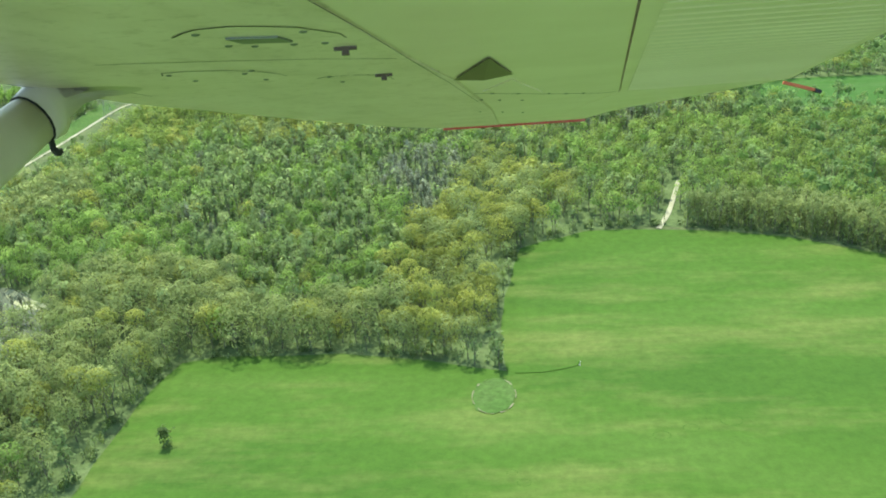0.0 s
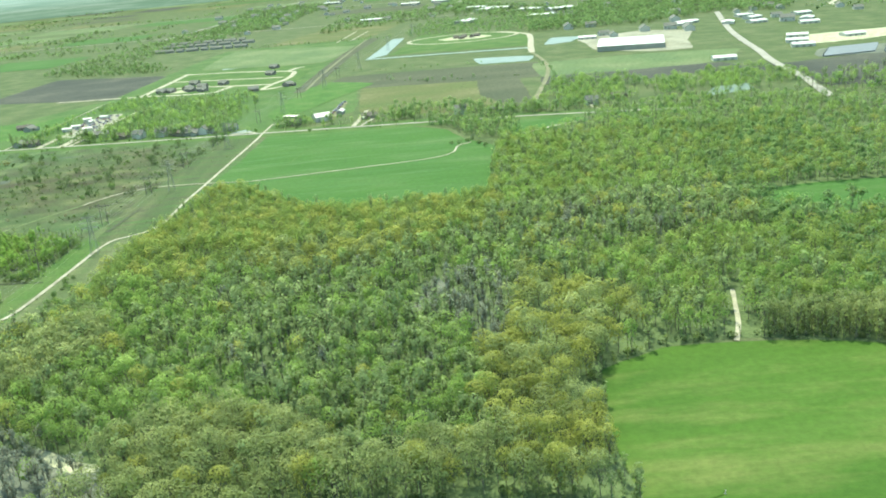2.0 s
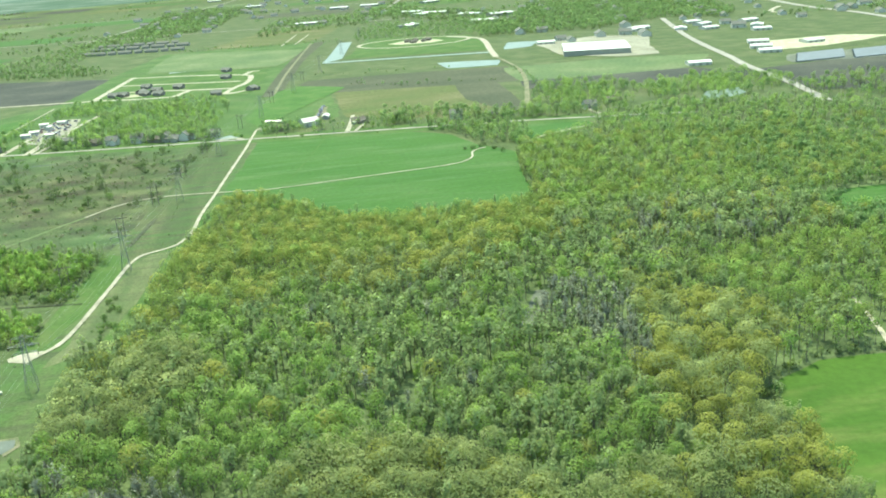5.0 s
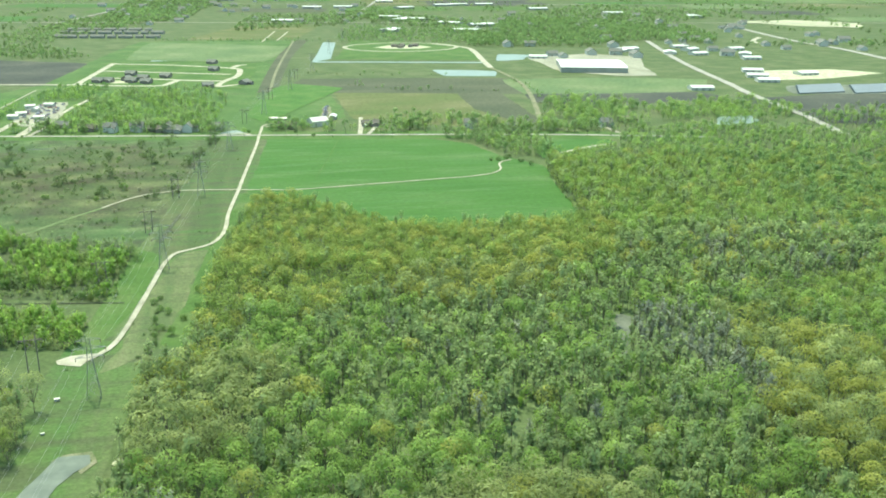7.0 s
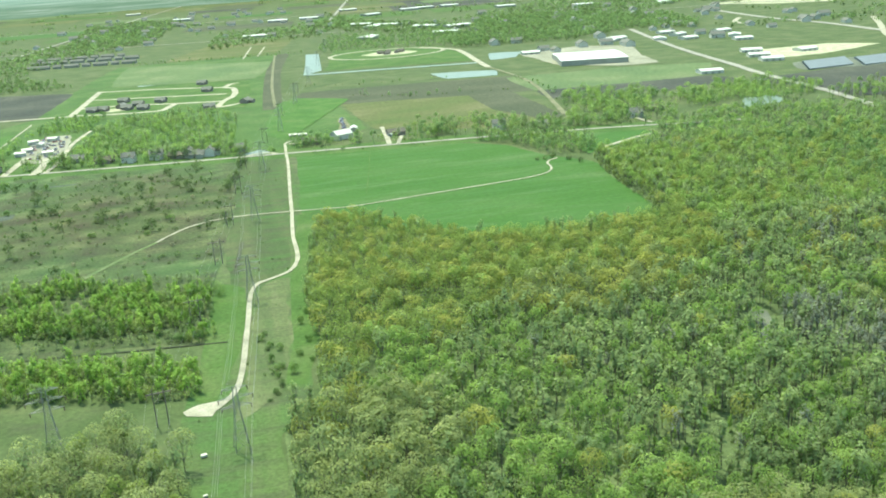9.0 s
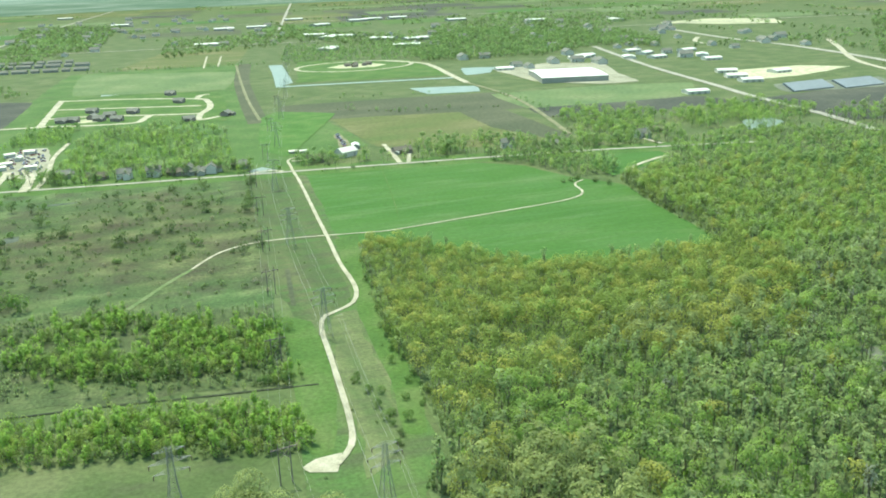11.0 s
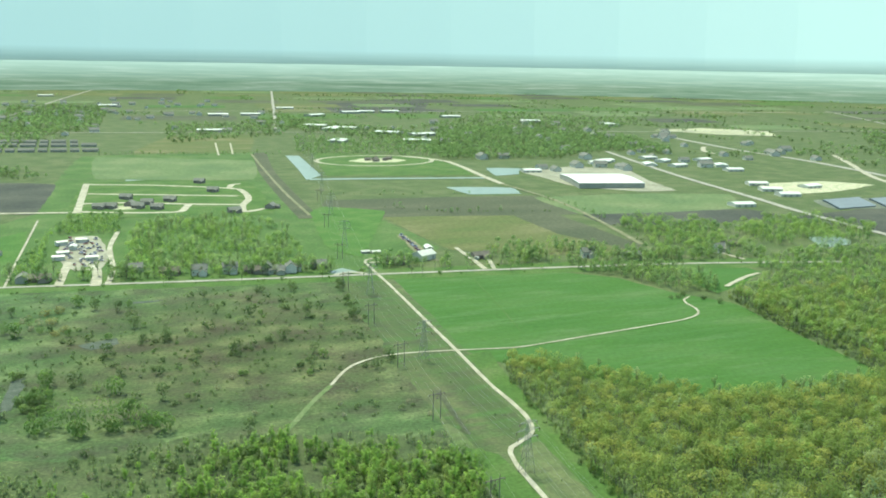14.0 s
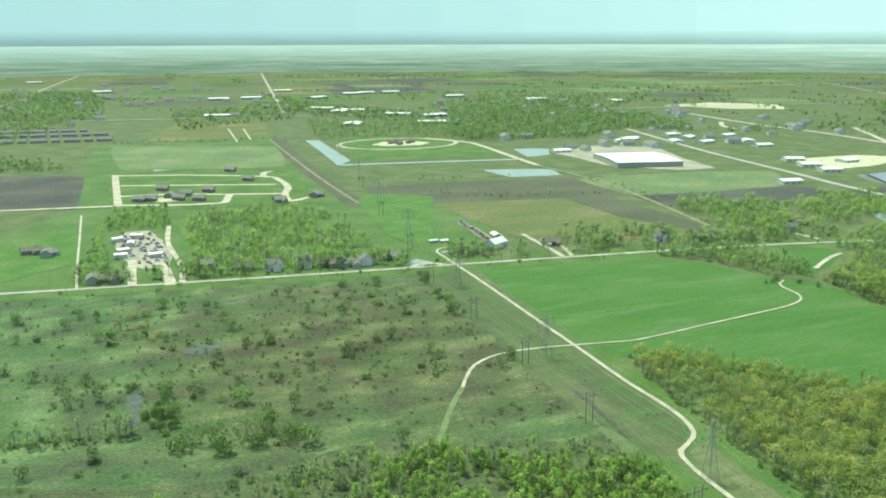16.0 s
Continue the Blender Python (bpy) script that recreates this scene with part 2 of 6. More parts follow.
def smooth_line(pts, step=5.0):
    out, k = [], len(pts)
    for i in range(k - 1):
        p0, p1, p2, p3 = (Vector(pts[min(max(i + d, 0), k - 1)]) for d in (-1, 0, 1, 2))
        count = max(1, int((p2 - p1).length / step))
        for j in range(count):
            u = j / count
            out.append(0.5 * ((2 * p1) + (p2 - p0) * u + (2 * p0 - 5 * p1 + 4 * p2 - p3) * u * u + (3 * p1 - p0 - 3 * p2 + p3) * u ** 3))
    out.append(Vector(pts[-1]))
    return out


def ribbon(name, pts, width, z, material, label, category="road", wob=0.25, ends=None, kind="structure"):
    """A road or track laid along points, crowned a little and with uneven edges."""
    LAYER[0] += 1
    z += 0.1 + 0.003 * LAYER[0]
    line = smooth_line([(*p, 0) for p in pts])
    bm = bmesh.new()
    rows = []
    for i, p in enumerate(line):
        d = (line[min(i + 1, len(line) - 1)] - line[max(i - 1, 0)]).normalized()
        s = Vector((d.y, -d.x, 0))
        w = width / 2 * (1 + wob * noise.noise((p.x * 0.15, p.y * 0.15, 3)))
        if ends:
            u = i / (len(line) - 1)
            w *= ends[0] + (ends[1] - ends[0]) * u
        rows.append([bm.verts.new((*(p + s * k * w).xy, z + 0.06 * (1 - abs(k)))) for k in (-1, 0, 1)])
    for a, c in zip(rows, rows[1:]):
        for k in (0, 1):
            f = bm.faces.new((a[k], a[k + 1], c[k + 1], c[k]))
            f.normal_update()
            if f.normal.z < 0:
                f.normal_flip()
    ob = part(name, bm, material)
    return tagged(ob, label, category, kind=kind)


def inside(poly, x, y):
    """Which of the points x, y lie inside the outline."""
    hit = np.zeros(len(x), bool)
    for (x0, y0), (x1, y1) in zip(poly, poly[1:] + poly[:1]):
        if y0 != y1:
            hit ^= ((y0 > y) != (y1 > y)) & (x < (x1 - x0) * (y - y0) / (y1 - y0) + x0)
    return hit


# ---- ground, fields, roads ----
bm = bmesh.new()
bmesh.ops.create_grid(bm, x_segments=40, y_segments=40, size=5200)
tagged(part("ground", bm, "ground"), "open grassy ground reaching the horizon", "ground", kind="structure")


WOODS = [(-1, -234), (-12, -262), (-18, -300), (-28, -368), (-32, -448), (-36, -479), (-48, -487), (-51, -526), (-50, -557), (-61, -618),
         (-50, -724), (17, -768), (79, -724), (83, -673), (89, -649), (140, -647), (167, -652), (191, -659), (189, -631), (193, -601),
         (196, -574), (222, -560), (250, -558), (275, -565), (302, -575), (356, -611), (488, -619), (594, -413), (558, -208), (405, -165),
         (310, -166), (244, -172), (206, -156), (197, -189), (191, -222), (178, -318), (160, -325), (131, -327), (100, -321),
         (84, -318), (65, -311), (54, -292), (36, -268), (18, -246)]
GLADES = [[(330, -366), (358, -358), (409, -362), (387, -418), (332, -410)], [(332, -419), (387, -425), (380, -438), (338, -435)],
          [(-24, -604), (-12, -592), (4, -593), (26, -607), (34, -623), (27, -638), (14, -649), (0, -647), (-13, -636)],
          [(143, -456), (150, -462), (133, -502), (125, -499)], [(76, -535), (86, -534), (77, -557), (69, -555)], [(247, -563), (255, -563), (269, -508), (262, -508)]]
sheet("north_grass", [(-330, 42), (-123, 4), (0, -10), (40, 30), (80, 60), (76, 200), (20, 300), (52, 640), (96, 890), (-190, 880), (-228, 560), (-250, 320), (-320, 190)], 0.02, "fresh_grass", "fresh green grassland behind the road", "ground", 3)
sheet("wood_floor", WOODS, 0.03, "litter", "leaf-littered green floor of the spring woodland", "ground", 1.0)
sheet("crop_field_south", [(77, -798), (81, -710), (83, -673), (89, -649), (110, -646), (140, -647), (167, -652), (191, -659), (189, -631),
                     (193, -601), (196, -574), (222, -560), (250, -561), (275, -566), (302, -576), (356, -612), (393, -649), (374, -1089), (73, -1085)],
      0.08, "crop", "bright green young crop with pale dry patches", "field")
sheet("crop_field_middle", [(-5, -30), (72, -34), (120, -43), (164, -84), (178, -134), (200, -172), (192, -222), (180, -325), (146, -334), (97, -328),
                      (60, -312), (34, -278), (6, -246), (-12, -214)], 0.07, "crop_mid", "even green crop field beside the gravel track", "field")
for k, g in enumerate(GLADES[:2]):
    sheet("clearing", g, 0.07, "crop_mid", "narrow green field between the trees", "field")
sheet("small_field", [(236, -62), (281, -68), (284, -102), (247, -128), (207, -147), (213, -98)], 0.07, "crop_mid", "small green field in a bend of the wood", "field")
sheet("meadow", [(-18, -39), (-162, -3), (-337, 24), (-495, 39), (-494, -355), (-257, -394), (-181, -377), (-131, -361), (-73, -369), (-61, -337), (-50, -255), (-34, -131)],
      0.05, "meadow", "rough brown-green meadow dotted with shrubs", "field")
sheet("scrub_ground", [(-300, -262), (-222, -290), (-184, -284), (-165, -280), (-140, -290), (-100, -300), (-66, -318), (-70, -360), (-72, -398), (-110, -396), (-170, -386), (-240, -366), (-300, -340)], 0.058, "scrub_floor",
      "dull brown-green ground under low scrub", "ground", 5.0)
sheet("corridor", [(-34, -22), (5, -19), (-2, -114), (-12, -214), (-19, -296), (-30, -392), (-38, -479), (-50, -495), (-54, -572), (-88, -572), (-84, -487),
                   (-74, -416), (-68, -337), (-56, -239), (-44, -132)], 0.06, "corridor", "grassy power line corridor with dry brown streaks", "ground")
sheet("corridor_scrub", [(-38, -20), (-8, -24), (-10, -114), (-18, -200), (-24, -275), (-29, -318), (-42, -336), (-62, -338), (-58, -245), (-48, -132)], 0.075, "scrub_corridor",
      "brown and green scrubby ground under the power line", "ground", 5)
sheet("mown_strip", [(-14, -218), (0, -214), (-6, -240), (-13, -290), (-19, -349), (-28, -422), (-38, -459), (-45, -457), (-38, -415), (-32, -345), (-25, -300), (-19, -250)],
      0.09, "verge", "bright green mown strip along the edge of the wood", "ground", 1.0)
sheet("tan_strip", [(-45, -338), (-33, -334), (-35, -380), (-40, -430), (-46, -460), (-64, -482), (-61, -459), (-56, -421), (-52, -370)], 0.085, "dry_corridor",
      "dry tan ground with wheel marks under the wires", "ground", 5.0)
sheet("green_strip", [(-65, -329), (-53, -341), (-57, -400), (-65, -445), (-72, -461), (-78, -458), (-74, -408)], 0.085, "verge", "green grass strip beside the gravel track", "ground", 2.0)
ribbon("brown_strip", [(9, 232), (24, 420), (46, 640), (84, 880)], 22, 0.05, "brown_field", "bare brown strip under the power line", "field", 0.1)
sheet("tan_field", [(81, 218), (105, 224), (235, 194), (261, 180), (254, 13), (173, -4), (85, 49)], 0.06, "tan_field", "tan and green stubble field", "field")
sheet("soil_field", [(53, 343), (190, 332), (301, 312), (289, 185), (261, 182), (132, 211), (76, 221), (31, 260)], 0.06, "brown_field", "bare brown field behind the houses", "field")
sheet("soil_patch", [(215, 199), (261, 180), (254, 13), (234, 0), (209, 86)], 0.09, "brown_field", "bare brown corner of the stubble field", "field")
sheet("pale_field", [(293, 300), (441, 295), (542, 260), (488, 167), (361, 155), (287, 180)], 0.06, "pale_field", "pale green field beside the diagonal lane", "field")
sheet("dark_field", [(287, 176), (372, 167), (485, 161), (492, 107), (363, 90), (279, 114)], 0.065, "dark_field", "dark ploughed field", "field")
sheet("dark_field_east", [(500, 102), (642, 123), (825, 62), (727, -130), (517, -47), (509, 22)], 0.06, "dark_field", "dark ploughed field by the highway", "field")
sheet("dark_field_west", [(-420, 640), (-317, 594), (-279, 581), (-226, 552), (-244, 329), (-279, 344), (-330, 362), (-440, 410)], 0.06, "dark_field", "dark ploughed field beyond the houses", "field")

MAIN_ROAD = [(-1109, 159), (-559, 71), (-288, 25), (-123, -2), (-3, -19), (128, -38), (224, -54), (285, -68), (376, -92)]
ribbon("road_main", MAIN_ROAD, 4.8, 0.14, "asphalt", "pale straight country road")
for off, w, name, label in ((-10, 15, "verge_south", "green verge along the road"), (10, 15, "verge_north", "green lawns along the road")):
    ribbon(name, [(x, y + off) for x, y in MAIN_ROAD], w, -0.05, "verge", label, "ground", 0.5)
GRAVEL = [(23, 36), (10, 34), (2, 25), (0, 4), (-2, -21), (-4, -55), (-9, -114), (-14, -171), (-17, -208), (-22, -263), (-23, -292), (-25, -311), (-30, -325), (-38, -332),
          (-46, -337), (-51, -351), (-55, -392), (-60, -440), (-64, -458), (-71, -468)]
ribbon("gravel_track", GRAVEL, 2.2, 0.2, "gravel", "pale gravel track winding under the power line", "track")
sheet("gravel_pad", [(-68, -461), (-72, -473), (-79, -470), (-80, -466), (-76, -462)], 0.19, "gravel", "pale gravel turning place", "track", 2.2)
ribbon("track_west", [(-17, -208), (-35, -205), (-53, -204), (-66, -207), (-79, -215), (-88, -226), (-97, -240)], 1.8, 0.17, "gravel", "pale track curving into the meadow", "track")
ribbon("track_west_grass", [(-97, -240), (-111, -259), (-124, -280), (-136, -298)], 2.6, 0.05, "grass_track", "grassy end of the meadow track", "track")
ribbon("track_east", [(-17, -208), (4, -212), (22, -214), (72, -207), (115, -201), (144, -196), (160, -188), (167, -176), (169, -163), (174, -154), (182, -149)], 1.5, 0.17, "gravel",
       "thin pale farm track across the crop", "track")
ribbon("tramline", [(63, -42), (50, -110), (34, -186)], 0.7, 0.02, "verge", "faint wheel track across the crop", "track")
ribbon("wood_path", [(250, -561), (256, -546), (260, -532), (266, -510)], 1.9, 0.12, "gravel", "pale path into the wood", "track")


# ---- trees ----
def tube(path, radii, sides):
    """Points and four-cornered faces of a tapering limb."""
    v, f = [], []
    for p, r in zip(path, radii):
        for k in range(sides):
            a = math.tau * k / sides
            v.append((p[0] + r * math.cos(a), p[1] + r * math.sin(a), p[2]))
    for i in range(len(path) - 1):
        for k in range(sides):
            a, c = i * sides + k, i * sides + (k + 1) % sides
            f.append((a, c, c + sides, a + sides))
    return v, f


def tree_shape(rng, height, spread, base, cards, size, limbs, lumps=7, flank=0.4, peak=0.95):
    """A trunk with rising limbs under an uneven domed crown of leaf sprays, hanging sprays down its flanks. Returns wood and leaf arrays."""
    wv, wf = tube([(0, 0, -0.3), (rng.normal(0, .15), rng.normal(0, .15), height * 0.35), (rng.normal(0, .4), rng.normal(0, .4), height * 0.85)],
                  [0.013 * height, 0.009 * height, 0.003 * height], 4)
    half = spread * 0.5
    cap = min(half * peak, (height - base) * 0.66)
    shoulder = height - cap  # the dome sits on this level
    for k in range(limbs):
        z0, a = rng.uniform(0.2, 0.5) * height, 2.4 * k + rng.uniform(-.5, .5)
        out = half * rng.uniform(0.45, 0.95)
        end = (out * math.cos(a), out * math.sin(a), shoulder + cap * rng.uniform(-0.1, 0.75))
        v, f = tube([(0, 0, z0), (end[0] * .62, end[1] * .62, z0 + (end[2] - z0) * .5), end], [0.008 * height, 0.006 * height, 0.03], 3)
        o = len(wv)
        wv += v
        wf += [tuple(i + o for i in q) for q in f]
    # clumps bulge out of the dome
    knob = rng.normal(size=(lumps, 3))
    knob[:, 2] = np.abs(knob[:, 2]) * 1.2 - 0.25
    knob /= np.linalg.norm(knob, axis=1)[:, None]
    d = rng.normal(size=(cards, 3))
    d[:, 2] = np.abs(d[:, 2])
    d /= np.linalg.norm(d, axis=1)[:, None]
    low = rng.random(cards) < flank
    dot = d @ knob.T
    best = dot.argmax(1)
    near = np.clip((dot.max(1) - 0.6) / 0.4, 0, 1)[:, None]
    nrm = d * 0.8 + (d - knob[best] * 0.82) * 1.4 * near + rng.normal(size=(cards, 3)) * 0.1 + np.array((0, 0, 0.28))
    p = d * np.array((half, half, cap)) * (0.82 + 0.24 * np.sqrt(near) + rng.normal(0, .045, (cards, 1))) + np.array((0, 0, shoulder))
    deep = rng.random(cards) < 0.18  # some sprays fill the inside
    p[deep] = (p[deep] - np.array((0, 0, shoulder))) * rng.uniform(0.3, 0.75, (deep.sum(), 1)) + np.array((0, 0, shoulder))
    drop = rng.random(cards) ** 1.3
    flat = np.linalg.norm(d[:, :2], axis=1)[:, None] + 1e-6
    hang = np.concatenate([d[:, :2] / flat * half * (0.95 - 0.5 * drop[:, None] ** 1.5) * rng.uniform(0.75, 1.08, (cards, 1)), (shoulder + 0.1 * cap - drop * (shoulder - base))[:, None]], 1)
    p[low] = hang[low]
    nrm[low] = d[low] * np.array((1, 1, 0.25)) + rng.normal(size=(low.sum(), 3)) * 0.3 + np.array((0, 0, 0.25))
    nrm /= np.linalg.norm(nrm, axis=1)[:, None]
    t = np.cross(nrm, np.array((0, 0, 1.0)) + rng.normal(size=(cards, 3)) * np.where(low[:, None], 0.2, 1.1))
    t /= np.linalg.norm(t, axis=1)[:, None]
    u = np.cross(nrm, t)
    w, h = size * rng.uniform(0.6, 1.2, (cards, 1)), size * rng.uniform(0.5, 0.95, (cards, 1))
    w, h = np.where(low[:, None], w * 0.55, w * 0.85), np.where(low[:, None], h * 1.8, h * 1.3)
    bend = nrm * size * rng.uniform(-0.22, 0.04, (cards, 1))
    lv = np.stack([p - t * w * .5 + bend, p - u * h * .55, p + t * w * .5 + bend, p + u * h * .5], 1).reshape(-1, 3)
    lf = np.arange(cards * 4).reshape(-1, 4)
    return np.array(wv, float), np.array(wf, int), lv, lf


def slender_shape(rng, height, spread, base, cards, size, limbs, low=0.2):
    """A tall stem that fans out into rising limbs, with narrow upright leaf sprays along their ends; low: the share of sprays further down."""
    half = spread * 0.5
    lean = rng.normal(0, 0.03, 2) * height
    wv, wf = tube([(0, 0, -0.3), (lean[0] * .4, lean[1] * .4, height * 0.45), (lean[0], lean[1], height * 0.9)], [0.0135 * height, 0.0095 * height, 0.03], 4)
    foot, tip = [], []
    for k in range(limbs):
        a, out = 2.4 * k + rng.uniform(-.5, .5), half * rng.uniform(0.15, 0.95)
        rise = math.sqrt(max(0.0, 1 - (out / half) ** 2))
        z0 = rng.uniform(0.28, 0.58) * height
        z1 = height * (0.66 + 0.34 * rise) * rng.uniform(0.9, 1.03)
        u = z0 / (height * 0.9)
        foot.append((lean[0] * u, lean[1] * u, z0))
        tip.append((lean[0] + out * math.cos(a), lean[1] + out * math.sin(a), z1))
        v, f = tube([foot[-1], tip[-1]], [0.0075 * height, 0.025], 3)
        o = len(wv)
        wv += v
        wf += [tuple(i + o for i in q) for q in f]
    foot, tip = np.array(foot), np.array(tip)
    which = rng.integers(limbs, size=cards)
    u = 1.08 - 0.72 * rng.random(cards) ** 1.25
    p = foot[which] + (tip[which] - foot[which]) * u[:, None] + rng.normal(size=(cards, 3)) * half * np.array((0.2, 0.2, 0.16))
    down = rng.random(cards) < low
    ring = rng.uniform(0, math.tau, cards)
    p[down] = np.stack([np.cos(ring), np.sin(ring), 0 * ring], 1)[down] * half * rng.uniform(0.2, 0.85, (down.sum(), 1))
    p[down, 2] = rng.uniform(base, height * 0.72, down.sum())
    axis = p * np.array((1, 1, 0)) / half
    nrm = axis * 0.7 + np.array((0, 0, 0.62)) + rng.normal(size=(cards, 3)) * 0.2
    nrm /= np.linalg.norm(nrm, axis=1)[:, None]
    grow = axis * 0.35 + np.array((0, 0, 1.0)) + rng.normal(size=(cards, 3)) * 0.22
    w_dir = np.cross(grow, nrm)
    w_dir /= np.linalg.norm(w_dir, axis=1)[:, None]
    h_dir = np.cross(nrm, w_dir)
    w, h = size * rng.uniform(0.26, 0.48, (cards, 1)), size * rng.uniform(1.0, 1.9, (cards, 1))
    lv = np.stack([p - w_dir * w, p - h_dir * h * .45, p + w_dir * w, p + h_dir * h * .6], 1).reshape(-1, 3)
    return np.array(wv, float), np.array(wf, int), lv, np.arange(cards * 4).reshape(-1, 4)


rng = np.random.default_rng(5)


def slender(leaf, count, tall, wide, base, cards, size, limbs, low=0.2):
    return leaf, [slender_shape(rng, rng.uniform(*tall), rng.uniform(*wide), base, cards, size, limbs, low) for k in range(count)]


def grown(leaf, count, tall, wide, base, cards, size, limbs, lumps, flank=0.35, peak=0.95):
    return leaf, [tree_shape(rng, rng.uniform(*tall), rng.uniform(*wide), base, cards, size, limbs, lumps, flank, peak * rng.uniform(0.9, 1.1)) for k in range(count)]


KINDS = {  # leaf material and how such trees grow
    "olive": grown("leaf_olive", 6, (12.5, 16), (7, 11), 2.4, 400, 0.74, 8, 18, 0.34),
    "gold": grown("leaf_gold", 6, (12.5, 15.5), (6, 9.5), 2.4, 350, 0.74, 7, 14, 0.36),
    "broad": grown("leaf_green", 4, (11, 14.5), (6.5, 9.5), 3.5, 330, 0.76, 8, 12, 0.32),
    "yellow": grown("leaf_yellow", 6, (10.5, 14.5), (4.6, 7.0), 3.0, 210, 0.78, 6, 9, 0.3, 1.5),
    "green": grown("leaf_green", 6, (10.5, 14.5), (4.6, 7.2), 3.0, 200, 0.78, 6, 9, 0.25, 1.4),
    "dull": slender("leaf_dark", 7, (11.5, 15.5), (4.6, 7.0), 4.0, 115, 0.85, 9, 0.14),
    "bare": slender("twig", 6, (12, 15.5), (3.8, 5.8), 5.0, 90, 0.75, 11, 0.2),
    "olive_light": grown("leaf_olive", 6, (12.5, 16), (7, 10.5), 4.0, 150, 1.08, 4, 15, 0.25),
    "gold_light": grown("leaf_gold", 6, (12, 15), (6, 9), 3.5, 120, 1.05, 4, 12, 0.28),
    "broad_light": grown("leaf_green", 4, (11, 14.5), (6, 9), 3.5, 120, 1.08, 4, 11, 0.3),
    "yellow_light": grown("leaf_yellow", 7, (10.5, 14.5), (4.4, 6.8), 3.0, 124, 0.88, 2, 10, 0.26, 1.5),
    "green_light": grown("leaf_green", 7, (10.5, 14.5), (4.4, 7.0), 3.0, 104, 0.95, 2, 9, 0.25, 1.4),
    "dull_light": slender("leaf_dark", 8, (11.5, 15.5), (4.6, 6.8), 4.0, 58, 1.08, 7, 0.14),
    "bare_light": slender("twig", 6, (12, 15.5), (3.8, 5.8), 5.0, 48, 0.9, 9, 0.2),
    "far": grown("leaf_far", 5, (9, 13), (5.5, 8.5), 1.5, 56, 1.7, 1, 6, 0.35, 1.3),
    "far_dull": grown("leaf_far", 5, (9, 13.5), (5, 8), 1.5, 50, 1.6, 1, 6, 0.35, 1.4),
    "bush": grown("leaf_shrub", 4, (3.0, 4.4), (4, 5.5), 0.2, 150, 0.65, 3, 6, 0.4),
    "bush_green": grown("leaf_bush", 4, (3.5, 6), (4.5, 6), 0.2, 150, 0.8, 3, 7, 0.4),
    "bush_light": grown("leaf_shrub", 4, (3.2, 5), (3.5, 5.5), 0.2, 28, 1.4, 0, 3, 0.4),
    "shrub_tree": grown("leaf_shrub", 4, (4.8, 6.5), (4.2, 6), 0.4, 200, 0.65, 6, 8, 0.45),
    "column": grown("leaf_olive", 5, (12.6, 14.6), (3.4, 4.8), 1.4, 120, 0.85, 3, 4, 0.6, 1.6),
    "young": grown("leaf_yellow", 5, (6, 9.5), (2.8, 4.4), 0.5, 90, 0.66, 3, 6, 0.45, 1.9),
    "young_green": slender("leaf_willow", 6, (5.5, 9.5), (2.8, 4.8), 0.3, 130, 0.66, 5, 0.42),
    "thin_scrub": slender("leaf_dark", 6, (3.2, 6.5), (2.6, 4.2), 0.2, 52, 0.66, 5, 0.4),
    "sapling": slender("leaf_dark", 4, (4, 7), (2.2, 3.4), 0.5, 30, 0.8, 4, 0.35),
    "lone": slender("leaf_shrub", 1, (6.2, 6.2), (4.2, 4.2), 0.3, 260, 0.6, 9, 0.35),
    "speck": grown("leaf_far", 3, (8, 11), (8, 12), 0.8, 13, 3.4, 0, 4),
    "speck_dull": grown("leaf_shrub", 3, (8, 11), (8, 12), 0.8, 11, 3.8, 0, 4),
    "lot_tree": grown("leaf_green", 5, (8.5, 13), (4.5, 7), 0.8, 84, 1.05, 1, 8, 0.42, 1.6),
    "lot_willow": grown("leaf_willow", 5, (7, 12), (3.6, 6), 0.6, 72, 1.0, 1, 7, 0.45, 1.9),
    "willow": grown("leaf_bush", 4, (9, 12), (8, 10), 0.3, 420, 0.72, 5, 12, 0.5, 1.4),
    "rust_bush": grown("rust_leaves", 2, (3, 4.5), (5, 7), 0.2, 150, 0.7, 3, 6, 0.4),
    "pale_bush": grown("blossom", 2, (2.0, 2.8), (2.5, 3.5), 0.1, 60, 0.6, 2, 5, 0.4),
}


def scatter(poly, gap, seed, holes=()):
    """Uneven planting inside an outline."""
    r = np.random.default_rng(seed)
    xs, ys = [p[0] for p in poly], [p[1] for p in poly]
    gx, gy = np.meshgrid(np.arange(min(xs), max(xs), gap), np.arange(min(ys), max(ys), gap))
    x, y = gx.ravel() + r.uniform(-.45, .45, gx.size) * gap, gy.ravel() + r.uniform(-.45, .45, gx.size) * gap
    keep = inside(poly, x, y)
    for h in holes:
        keep &= ~inside(h, x, y)
    return np.stack([x[keep], y[keep]], -1)


